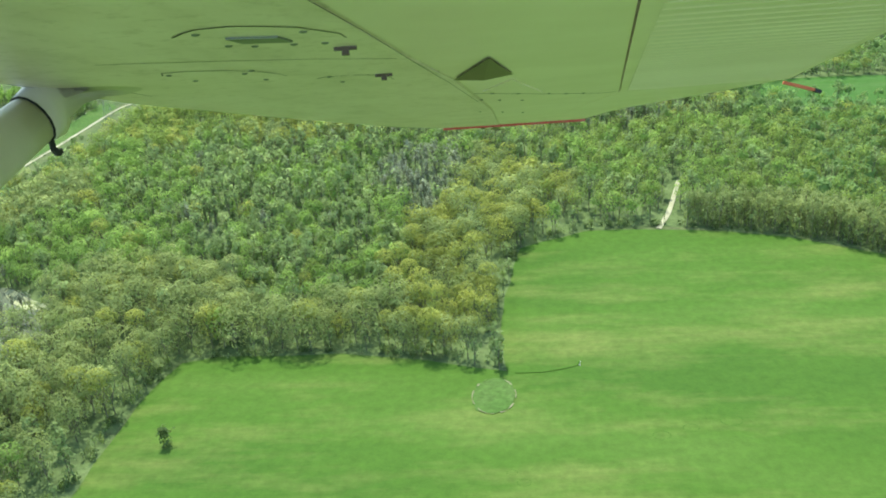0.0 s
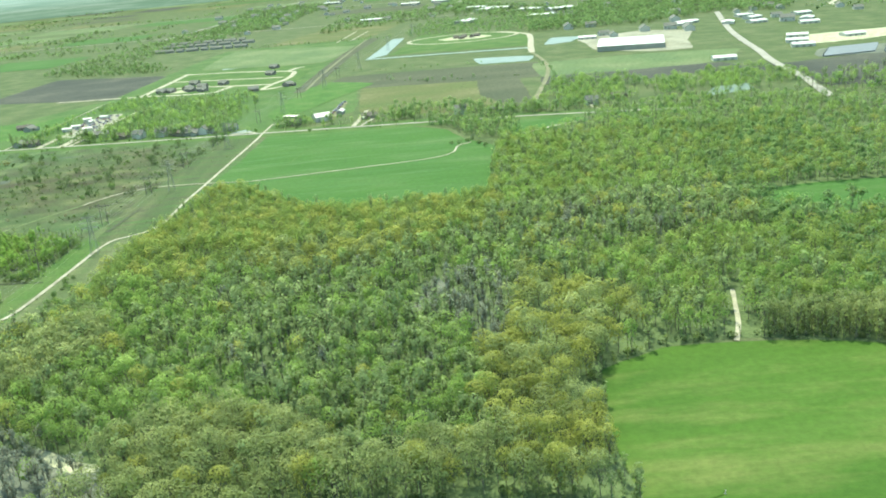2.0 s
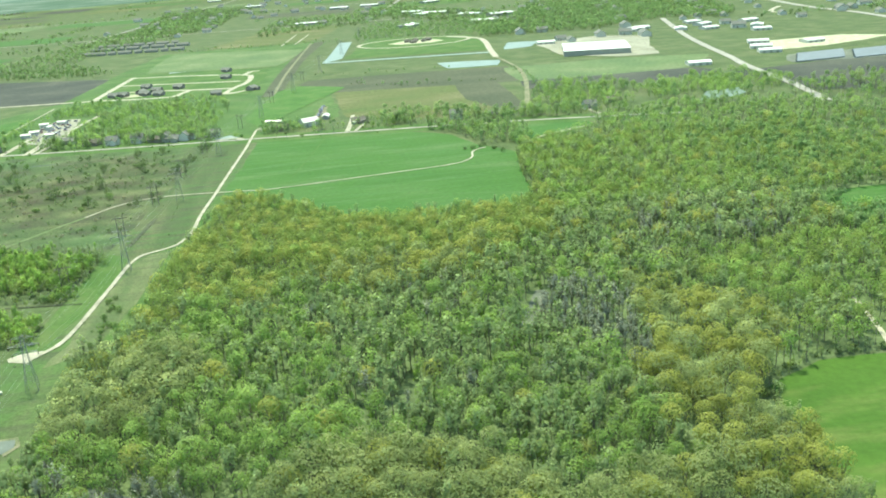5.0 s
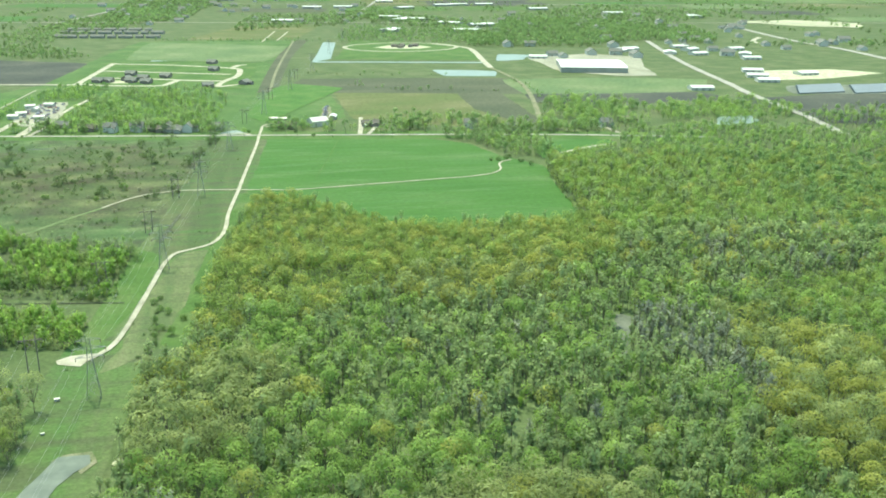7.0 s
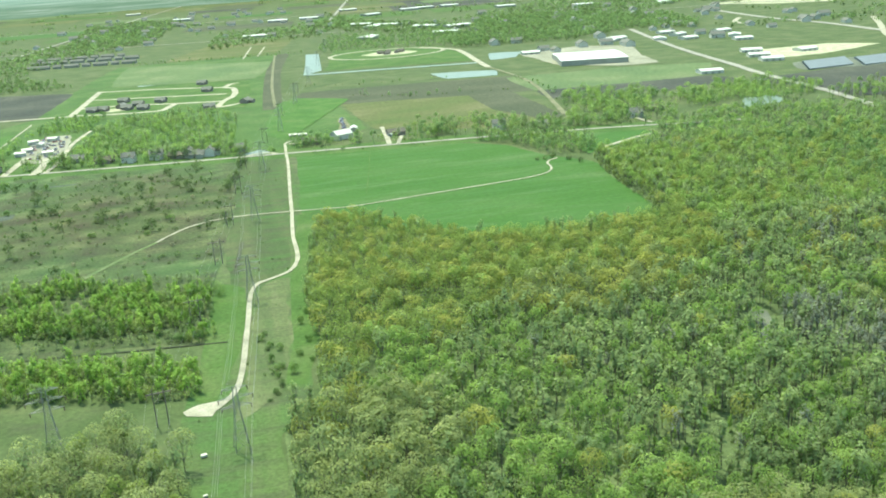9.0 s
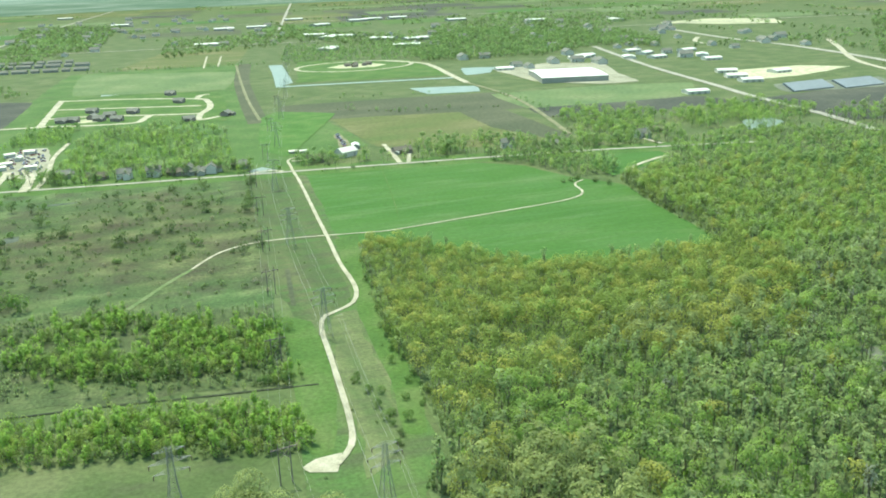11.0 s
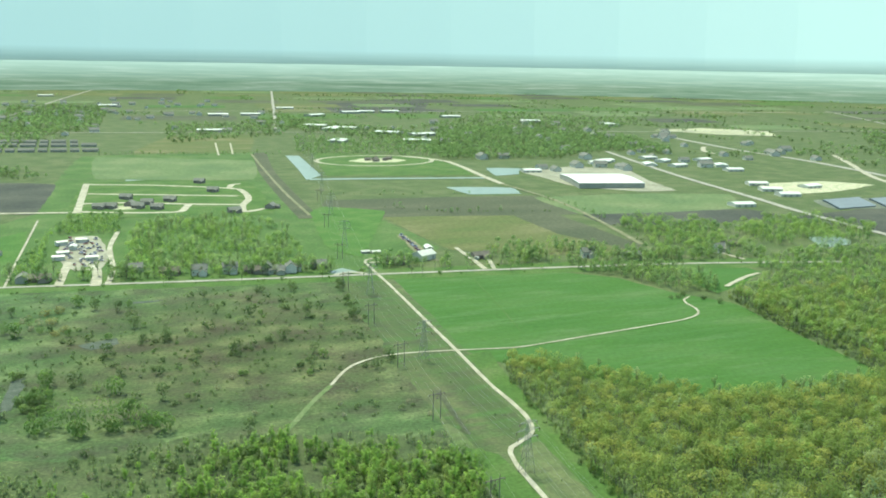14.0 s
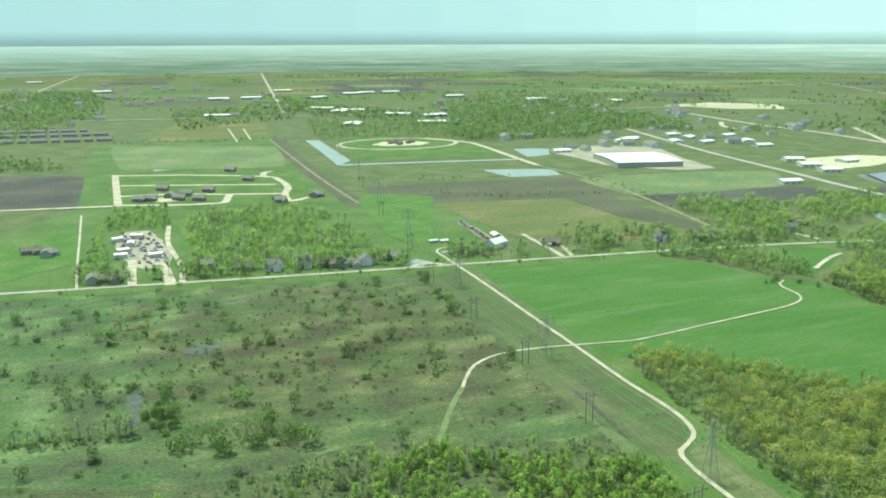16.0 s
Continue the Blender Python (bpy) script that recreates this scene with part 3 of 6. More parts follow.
class Grove:
    """Gathers many trees into one mesh."""

    def __init__(self):
        self.v, self.f, self.i, self.count, self.mats = [], [], [], 0, ["bark"]

    def add(self, kind, k, x, y, scale, turn, z=0.0):
        leaf, shapes = KINDS[kind]
        if leaf not in self.mats:
            self.mats.append(leaf)
        wv, wf, lv, lf = shapes[k % len(shapes)]
        c, s = math.cos(turn) * scale, math.sin(turn) * scale
        for v, f, m in ((wv, wf, 0), (lv, lf, self.mats.index(leaf))):
            p = np.empty_like(v)
            p[:, 0], p[:, 1], p[:, 2] = v[:, 0] * c - v[:, 1] * s + x, v[:, 0] * s + v[:, 1] * c + y, v[:, 2] * scale + z
            self.v.append(p)
            self.f.append(f + self.count)
            self.i.append(np.full(len(f), m))
            self.count += len(v)

    def done(self, name, label, category):
        me = mesh_of(name, np.concatenate(self.v), np.concatenate(self.f), self.mats, np.concatenate(self.i))
        return tagged(new(name, me), label, category, kind="stuff")


STANDS = [  # outlines of the stands in the wood, and what grows there
    ([(140, -480), (171, -468), (172, -540), (160, -566), (142, -538)], (("bare", .72), ("dull", .24), ("green", .04))),
    ([(174, -478), (203, -488), (224, -521), (206, -560), (200, -662), (182, -662), (150, -622), (153, -586), (165, -549)], (("gold", .62), ("olive", .22), ("yellow", .12), ("dull", .04))),
    ([(-66, -640), (-53, -524), (-28, -487), (5, -503), (6, -528), (-14, -556), (-48, -566)], (("olive", .78), ("gold", .12), ("dull", .1))),
    ([(-70, -760), (-10, -660), (26, -604), (58, -590), (99, -597), (112, -622), (132, -631), (152, -620), (182, -640), (184, -680), (90, -800)], (("olive", .7), ("gold", .1), ("dull", .12), ("broad", .08))),
    ([(-34, -540), (14, -532), (48, -505), (60, -560), (54, -592), (16, -594), (-20, -585)], (("broad", .3), ("green", .3), ("dull", .28), ("gold", .12))),
    ([(-12, -428), (17, -462), (16, -522), (-4, -510)], (("green", .55), ("broad", .3), ("dull", .15))),
    ([(48, -420), (90, -410), (134, -403), (121, -437), (64, -453)], (("gold", .5), ("olive", .3), ("dull", .2))),
    ([(-30, -180), (184, -180), (186, -340), (170, -405), (113, -417), (40, -436), (-24, -470), (-44, -480)], (("yellow", .6), ("gold", .24), ("green", .08), ("dull", .08))),
    ([(36, -433), (114, -410), (150, -440), (141, -567), (156, -588), (136, -598), (73, -592), (58, -560)], (("dull", .62), ("green", .16), ("broad", .1), ("bare", .07), ("gold", .05))),
    ([(150, -380), (223, -362), (320, -366), (298, -440), (204, -463), (152, -449)], (("dull", .58), ("bare", .08), ("gold", .14), ("green", .2))),
    ([(200, -460), (296, -446), (420, -470), (420, -640), (254, -560), (217, -575), (197, -592), (208, -538), (225, -508)], (("green", .38), ("yellow", .3), ("dull", .22), ("broad", .1))),
    ([(180, -20), (600, -20), (600, -430), (320, -366), (214, -350), (190, -250)], (("dull", .3), ("green", .26), ("yellow", .24), ("broad", .1), ("gold", .1))),
]


def wood_kind(x, y, r):
    """Which tree grows where: oaks along the south and east edge, yellow-green in the north-west, thin and bare stands inside."""
    d = noise.noise_vector((x * 0.045, y * 0.045, 4.0)) * 9 + noise.noise_vector((x * 0.15, y * 0.15, 8.0)) * 5
    px, py = np.array([x + d.x]), np.array([y + d.y])
    mixture = (("dull", .44), ("green", .24), ("broad", .13), ("gold", .1), ("yellow", .05), ("bare", .04))
    for outline, grows in STANDS:
        if inside(outline, px, py)[0]:
            mixture = grows
            break
    b = r.random() * 0.5 + (0.25 + 0.5 * noise.noise((x * 0.06, y * 0.06, 2.0))) if r.random() < 0.6 else r.random()
    for kind, share in mixture:
        b -= share
        if b < 0:
            return kind
    return mixture[0][0]


NEAR_STRIP = [(-45, -600), (20, -640), (62, -714), (112, -714), (88, -650), (194, -662), (194, -556), (-45, -556)]  # the trees that are passed nearest
SINGLE = {}
for kind, (leaf, shapes) in KINDS.items():
    if kind not in ("olive", "gold", "broad", "yellow", "green", "dull", "bare", "bush", "bush_green", "shrub_tree", "pale_bush", "lone", "willow", "rust_bush"):
        continue
    SINGLE[kind] = [(mesh_of("trunk", wv, wf, ["bark"]), mesh_of("crown", lv, lf, [leaf])) for wv, wf, lv, lf in shapes]
TREE_LABEL = {"olive": "broad oak with olive spring catkins", "gold": "broad oak with golden catkins", "broad": "broad-crowned tree in fresh green leaf", "yellow": "yellow-green tree in fresh leaf", "green": "tree in fresh green leaf",
              "dull": "slender dull green tree in thin leaf", "bare": "bare grey tree with few buds", "bush": "dark green bush in the rough meadow",
              "bush_green": "rounded fresh green bush", "shrub_tree": "small thin-leaved tree in the rough meadow", "pale_bush": "small pale flowering shrub", "willow": "large rounded willow in fresh green leaf", "rust_bush": "russet bush in young leaf", "lone": "small lone tree"}


def single_tree(kind, k, x, y, scale, turn, name="tree", group="trees of the wood", label=""):
    """One tree as a thing: trunk and crown under an empty at its foot."""
    base = tagged(new(name), label or TREE_LABEL[kind], "tree" if "bush" not in kind else "bush", group)
    base.matrix_world = pose(x, y, 0, 0, 0, math.degrees(turn)) @ Matrix.Scale(scale, 4)
    for part_name, me in zip(("trunk", "crown"), SINGLE[kind][k % len(SINGLE[kind])]):
        ob = new(part_name, me)
        ob.parent = base
    return base


grove = Grove()
r = np.random.default_rng(11)
for x, y in scatter(GLADES[2], 4.6, 5):
    if inside([(-2, -598), (8, -593), (30, -608), (24, -616), (8, -606)], np.array([x]), np.array([y]))[0]:
        continue
    if r.random() < 0.62:
        grove.add("bare" if r.random() < .8 else "green" if r.random() < .5 else "dull", int(r.integers(4)), x, y, r.uniform(0.6, 1.0), r.uniform(0, 6))
PLANTATION = [(259, -561), (279, -564), (301, -572), (325, -592), (345, -605), (349, -588), (328, -573), (309, -555), (284, -549), (260, -552)]
for x, y in scatter(PLANTATION, 2.9, 6):
    grove.add("column", int(r.integers(5)), x, y, r.uniform(0.86, 1.04), r.uniform(0, 6))
spots = scatter(WOODS, 4.9, 21, GLADES + [PLANTATION])
fine = (spots[:, 1] > -395 - 12 * np.sin(spots[:, 0] * 0.05)) & (spots[:, 0] < 255)  # the north-west is grown with closer, slimmer trees
close_set = scatter([(-40, -400), (255, -400), (255, -140), (-40, -140)], 3.8, 23)
close_set = close_set[inside(WOODS, close_set[:, 0], close_set[:, 1]) & (close_set[:, 1] > -395 - 12 * np.sin(close_set[:, 0] * 0.05))]
spots = np.concatenate([spots[~fine], close_set])
for dx, dy in ((3, 0), (-3, 0), (0, 3.5), (0, -3.5)):  # crowns reach the edge, trunks stand back from it
    spots = spots[inside(WOODS, spots[:, 0] + dx, spots[:, 1] + dy)]
near = inside(NEAR_STRIP, spots[:, 0], spots[:, 1])
singles = 0
for (x, y), close in sorted(zip(spots.tolist(), near.tolist()), key=lambda q: q[0][1]):
    if y < -735 or x > 420 and r.random() < 0.5:
        continue
    kind = wood_kind(x, y, r)
    if r.random() < (0.27 if kind in ("olive", "gold", "broad") else 0.14 if kind == "dull" else 0.03):  # broad crowns stand wider apart
        continue
    args = kind, int(r.integers(5)), x, y, r.uniform(0.72, 1.14) * (0.8 if y > -385 and x < 180 else 0.85 if y > -385 else 1) * (0.86 if y > -330 and x < 180 else 1), r.uniform(0, math.tau)
    if close and singles < 300:
        single_tree(*args)
        singles += 1
    else:
        light = args[0] + "_light" if y > -548 or x > 200 else args[0]
        if x > 310 and r.random() < 0.8:
            light = {"green": "far", "broad": "far", "dull": "far_dull", "bare": "far_dull"}.get(args[0], light)
        grove.add(light, *args[1:])
# leafy undergrowth closes the edge of the wood down to the ground
for (x0, y0), (x1, y1) in zip(WOODS, WOODS[1:]):
    length = math.hypot(x1 - x0, y1 - y0)
    nx, ny = -(y1 - y0) / length, (x1 - x0) / length
    side = 1 if inside(WOODS, np.array([(x0 + x1) / 2 + nx * 2]), np.array([(y0 + y1) / 2 + ny * 2]))[0] else -1
    for k in range(int(length / 1.5)):
        u, w = r.random(), side * r.uniform(0.4, 4.5)
        grove.add(("dull_light", "bush_light", "sapling", "young", "sapling")[int(r.integers(5))], int(r.integers(4)), x0 + (x1 - x0) * u + nx * w, y0 + (y1 - y0) * u + ny * w, r.uniform(0.35, 0.75), r.uniform(0, 6))
for x, y in scatter([(-40, -560), (60, -600), (150, -600), (150, -420), (330, -440), (330, -380), (40, -420), (-30, -460)], 5.0, 24, GLADES):  # undergrowth between the thin stems
    if inside(WOODS, np.array([x]), np.array([y]))[0]:
        grove.add(("bush_light", "sapling", "young_green")[int(r.integers(3))], int(r.integers(4)), x, y, r.uniform(0.3, 0.7), r.uniform(0, 6))
grove.done("woodland", "mixed deciduous woodland in early spring leaf", "trees")

# ---- thickets, hedges and meadow shrubs ----
THICKETS = [  # outline, spacing, tree kinds, name, label
    ([(-176, -322), (-156, -306), (-136, -298), (-118, -314), (-97, -322), (-84, -330), (-72, -340), (-68, -356), (-76, -380), (-92, -386), (-116, -380), (-134, -376), (-154, -366), (-172, -348), (-186, -336)], 3.1,
     ("young_green", "young_green", "young", "young_green", "bush_green", "sapling"), "thicket", "bright green willow thicket in the meadow", 1.0),
    ([(-250, -300), (-215, -300), (-186, -290), (-166, -284), (-140, -294), (-106, -304), (-70, -322), (-68, -350), (-70, -392), (-82, -399), (-110, -393), (-150, -384), (-190, -372), (-250, -350)], 3.9,
     ("thin_scrub", "thin_scrub", "thin_scrub", "sapling", "thin_scrub", "thin_scrub", "young_green", "bush_light"), "scattered_thicket", "thin dull scrub and saplings round the thicket", 0.8),
    ([(-200, -402), (-168, -404), (-137, -406), (-118, -409), (-81, -424), (-74, -432), (-74, -450), (-80, -456), (-104, -450), (-128, -440), (-161, -434), (-200, -424)], 2.8,
     ("young_green", "young", "young_green", "sapling"), "tree_belt", "dense young tree belt across the meadow", 1.0),
    ([(-170, -488), (-127, -491), (-111, -488), (-103, -483), (-88, -494), (-78, -512), (-78, -531), (-80, -545), (-110, -560), (-170, -540), (-190, -510)], 5.4,
     ("olive", "yellow", "dull", "olive"), "copse", "copse of olive-leaved oaks beside the corridor", 0.95),
    ([(-340, -216), (-294, -221), (-263, -226), (-243, -230), (-243, -237), (-268, -236), (-296, -230), (-340, -226)], 2.3, ("sapling", "sapling", "dull_light", "bush", "young"), "hedge", "thin grey-green hedge across the meadow", 0.62),
    ([(-175, -386), (-130, -392), (-89, -398), (-66, -400), (-66, -404), (-89, -401), (-130, -395), (-175, -389)], 6.0, ("sapling", "bush", "young"), "ditch_hedge", "low scrub along a ditch", 0.7),
    ([(-88, -398), (-74, -404), (-68, -400), (-69, -392), (-80, -390)], 3.2, ("young_green", "young", "bush_green"), "ditch_thicket", "small bright thicket at the end of the ditch", 0.95),
    ([(-240, -214), (-226, -205), (-222, -222), (-229, -246), (-236, -236)], 3.6, ("sapling", "bush_green", "bush", "shrub_tree"), "wet_scrub", "scrub beside a wet hollow of the meadow", 0.9),
    ([(-52, -404), (-48, -404), (-44, -448), (-47, -470), (-52, -470), (-48, -440)], 4.0, ("bush", "bush_green"), "corridor_scrub", "dark scrub in the corridor", 0.7),
    ([(-183, 16), (-172, 100), (-153, 240), (-96, 240), (-37, 236), (-32, 152), (-40, 60), (-46, 6), (-110, 16)], 5.2, ("lot_tree", "lot_tree", "dull_light", "far", "lot_tree", "lot_willow", "dull_light", "broad_light"), "woodlot", "green woodlot behind the roadside houses", 0.82),
    ([(-256, 40), (-236, 166), (-213, 284), (-165, 290), (-172, 200), (-190, 205), (-232, 214), (-232, 60)], 5.6, ("lot_tree", "lot_willow", "far"), "yard_trees", "trees round the scrap yard", 0.8),
    ([(4, 26), (40, 34), (48, 8), (40, -8), (6, -2)], 5.2, ("lot_tree", "far_dull", "far"), "farmyard_trees", "trees round the farmhouse", 0.75),
    ([(106, 36), (150, 44), (196, 30), (236, 0), (232, -40), (206, -38), (176, -24), (106, -10)], 6.2, ("lot_tree", "far_dull", "far"), "garden_trees", "garden trees round the roadside houses", 0.85),
    ([(150, -46), (178, -42), (220, -56), (228, -120), (206, -152), (182, -130), (170, -88), (150, -56)], 4.8, ("lot_tree", "dull_light", "far", "far_dull"), "field_corner_trees", "trees in the corner of the crop field", 0.72),
    ([(232, -44), (262, -52), (300, -30), (380, -20), (470, -30), (540, 30), (487, 80), (455, 94), (374, 62), (349, 118), (307, 128), (286, 110), (266, 26)], 6.3, ("lot_tree", "lot_tree", "broad_light", "far"),
     "east_trees", "scattered green trees round the pond", 0.85),
    ([(204, -156), (246, -136), (286, -110), (300, -75), (380, -46), (450, -62), (560, -204), (405, -161), (310, -162), (244, -168)], 6.4, ("lot_tree", "dull_light", "far", "broad_light"),
     "wood_fringe", "green trees fringing the wood round the small field", 0.75),
    ([(98, 287), (163, 226), (209, 225), (267, 208), (266, 204), (209, 220), (160, 220), (96, 284)], 6.0, ("bush", "far_dull"), "field_hedge", "low hedge between two fields", 0.6),
    ([(62, 400), (134, 374), (248, 350), (248, 345), (134, 368), (62, 394)], 9.0, ("bush", "far_dull"), "field_hedge", "low hedge between two fields", 0.55),
    ([(300, 290), (300, 180), (258, 20), (262, 20), (306, 180), (308, 290)], 7.0, ("bush", "far_dull"), "lane_hedge", "scrub along the diagonal lane", 0.6),
    ([(339, 703), (377, 883), (470, 1050), (564, 1317), (745, 1295), (889, 1050), (829, 793), (765, 690), (698, 773), (529, 677), (427, 693)], 9.5, ("far", "speck", "speck_dull"), "park_trees", "green wood behind the sports ground", 0.95),
    ([(133, 825), (204, 1156), (343, 1027), (439, 983), (422, 721), (340, 745), (257, 800)], 13.0, ("far", "speck", "far_dull"), "park_trees", "green wood behind the sports ground", 0.9),
    ([(-170, 884), (-96, 870), (39, 852), (120, 836), (120, 842), (39, 860), (-96, 878), (-170, 892)], 7.0, ("far", "far_dull"), "field_hedge", "tree row between two fields", 0.6),
    ([(177, 1614), (388, 909), (500, 1168), (308, 1696)], 13.0, ("speck", "speck_dull"), "town_trees", "trees between the works buildings", 0.95),
    ([(-10, 1479), (301, 1515), (184, 1190), (-48, 1060)], 15.0, ("speck", "speck_dull"), "town_trees", "trees among the houses of the town", 0.95),
    ([(-299, 1346), (-153, 1370), (-93, 2227), (-235, 2395), (-364, 2261), (-339, 1365)], 14.0, ("speck", "speck_dull"), "town_trees", "trees among the houses of the town", 1.0),
    ([(530, 1350), (980, 1900), (1250, 1500), (760, 1000)], 19.0, ("speck", "speck_dull"), "town_trees", "distant trees along the highway", 1.0),
    ([(-480, 830), (-380, 1500), (-210, 1420), (-340, 840)], 13.0, ("speck", "speck_dull"), "estate_trees", "trees round the housing estate", 0.8),
    ([(-470, 830), (-330, 790), (-235, 640), (-250, 600), (-340, 620), (-470, 700)], 10.0, ("far", "speck_dull", "far_dull"), "estate_trees", "trees round the housing estate", 0.8),
    ([(900, 330), (1600, 1100), (1800, 1000), (1100, 220)], 17.0, ("speck", "speck_dull"), "town_trees", "distant trees beyond the highway", 1.0),
    ([(480, -40), (560, 0), (760, -20), (900, -240), (600, -220), (520, -120)], 8.5, ("far", "green_light", "dull_light"), "east_wood", "woodland running on to the east", 0.95),
]
r = np.random.default_rng(31)
for poly, gap, kinds, name, label, size in THICKETS:
    g = Grove()
    loose = name in ("woodlot", "garden_trees", "east_trees", "yard_trees")  # glades stay open between their clumps
    for x, y in scatter(poly, gap, int(abs(poly[0][0]) + 7)):
        clump = noise.noise((x * 0.035, y * 0.035, 6.0))
        if r.random() < ((0.62 if name == "woodlot" else 0.8) + 1.7 * clump if loose else 0.82 + 1.3 * clump if name in ("thicket", "scattered_thicket") else 0.93):
            g.add(kinds[int(r.integers(len(kinds)))], int(r.integers(4)), x, y, size * r.uniform(0.65, 1.15), r.uniform(0, math.tau))
    g.done(name, label, "trees")

# roadside trees
g = Grove()
for k in range(240):
    x = r.uniform(-258, 330)
    if -30 < x < 40 or 60 < x < 100 and k % 2:
        continue
    g.add(("far_dull", "lot_tree", "far_dull", "far", "dull")[int(r.integers(5))], int(r.integers(4)), x, -19 - 0.152 * x + r.uniform(7, 30), r.uniform(0.6, 1.0), r.uniform(0, 6))
g.done("garden_shade_trees", "tall shade trees in the gardens along the road", "trees")
g = Grove()
for k in range(90):
    u = r.random()
    x = -300 + 620 * u
    y = -19 - 0.145 * x + r.choice([-8.5, 8.5, 10, 13]) + r.normal(0, 1.2)
    if abs(x) > 9 or y > 5:
        g.add(("dull_light", "green_light", "bush_green", "bush")[int(r.integers(4))], int(r.integers(4)), x, y, r.uniform(0.3, 0.75), r.uniform(0, 6))
g.done("roadside_trees", "small trees strung along the road", "trees")

# far belts of trees out to the horizon
g = Grove()
for k in range(230):
    d, a = 1400 + 3300 * r.random() ** 1.6, radians(r.uniform(-35, 75))
    cx, cy = d * math.sin(a) - 200, d * math.cos(a) - 500
    if cy < 1150 and cx < 900:
        continue
    along, ang = r.uniform(40, 260), radians(r.choice([-8, 82]) + r.normal(0, 4))
    for j in range(int(along / 6)):
        u, w = r.uniform(-along, along), r.normal(0, 14)
        g.add("speck" if r.random() < .5 else "speck_dull", int(r.integers(3)), cx + u * math.cos(ang) - w * math.sin(ang), cy + u * math.sin(ang) + w * math.cos(ang), r.uniform(0.6, 1.05), r.uniform(0, 6))
g.done("distant_tree_belts", "distant tree belts between the fields", "trees")

SHRUBS = [(-133, -52), (-94, -44), (-73, -49), (-111, -103), (-88, -93), (-79, -117), (-180, -108), (-177, -136), (-165, -141), (-187, -69), (-152, -167), (-134, -175), (-156, -188),
          (-111, -160), (-103, -158), (-92, -188), (-215, -130), (-197, -161), (-192, -193), (-174, -197), (-214, -202), (-176, -234), (-239, -180), (-268, -193), (-271, -166), (-280, -86),
          (-291, -48), (-257, -51), (-295, -136), (-261, -254), (-286, -259), (-215, -297), (-192, -300), (-145, -288), (-179, -313), (-58, -213), (-67, -223)]
SHRUBS += [(-36, -38), (-39, -50), (-41, -58), (-44, -84), (-46, -92), (-48, -112), (-52, -124), (-53, -131), (-100, -214), (-104, -206), (-130, -170), (-181, -88)]
for k, (x, y) in enumerate(SHRUBS):
    kind = ("shrub_tree", "bush", "shrub_tree")[k % 3]
    for j in range(k % 3):  # a smaller one leans against it
        single_tree("bush", k + j, x + r.normal(0, 3.5), y + r.normal(0, 3.5), r.uniform(0.5, 0.9), r.uniform(0, 6), "meadow_shrub", "shrubs of the meadow")
    single_tree(kind, k, x, y, r.uniform(1.0, 1.5), r.uniform(0, 6), "meadow_shrub", "shrubs of the meadow")
for k, (x, y) in enumerate([(-244, -107), (-210, -48), (-183, -262), (-230, -257), (-226, -196), (-196, -218), (-199, -265), (-213, -266), (-192, -253), (-179, -272)]):
    single_tree("bush_green", k, x, y, r.uniform(1.4, 1.9), r.uniform(0, 6), "meadow_bush", "large bushes of the meadow")
for k, (x, y, q) in enumerate([(-223, -254, 1.15), (-214, -257, 1.3), (-202, -260, 1.25), (-188, -266, 1.05), (-226, -222, 0.9), (-227, -201, 0.85), (-204, -212, 0.45), (-69, -341, 0.75), (-65, -347, 0.6), (-250, -98, 0.75), (-237, -84, 0.6), (-231, -103, 0.5)]):
    single_tree("willow", k, x, y, q, r.uniform(0, 6), "meadow_willow", "willows of the meadow")
for k, (x, y) in enumerate([(-223, -110), (-218, -104), (-229, -64), (-221, -61), (-225, -84)]):
    single_tree("rust_bush", k, x, y, r.uniform(0.9, 1.3), r.uniform(0, 6), "russet_bush", "russet bushes of the meadow")
for k, (x, y) in enumerate([(-259, -175), (-255, -190), (-282, -150), (-291, -85), (-265, -70), (-248, -60), (-200, -60)]):
    single_tree("shrub_tree", k, x, y, r.uniform(0.9, 1.4), r.uniform(0, 6), "meadow_shrub", "shrubs of the meadow")
for k, (x, y) in enumerate([(179, -146), (172, -150), (187, -158), (191, -170), (183, -140), (166, -150)]):
    single_tree("bush", k, x, y, r.uniform(0.7, 1.1), r.uniform(0, 6), "corner_bush", "bushes at the end of the farm track")
for k, (x, y) in enumerate([(-33, -399), (-32, -419), (-37, -432), (-33, -439), (-41, -448), (-44, -424), (-45, -442), (-29, -387)]):
    single_tree("bush_green", k, x, y, r.uniform(0.5, 0.85), r.uniform(0, 6), "edge_bush", "bushes along the mown strip")
for k, (x, y) in enumerate([(-183, -197), (-141, -215), (-157, -255), (-130, -232), (-100, -267), (-109, -213), (-150, -228), (-88, -252), (-139, -266), (-102, -281), (-133, -296), (-110, -302), (-69, -275), (-65, -292), (-236, -96), (-232, -84), (-241, -78), (-238, -70)]):
    single_tree("pale_bush", k, x, y, r.uniform(0.8, 1.1) * (1.7 if k > 13 else 1), r.uniform(0, 6), "flowering_shrub", "flowering shrubs of the meadow")
single_tree("lone", 0, 99, -692, 1.0, 1.0, "field_tree", "", "small lone tree standing in the green crop")
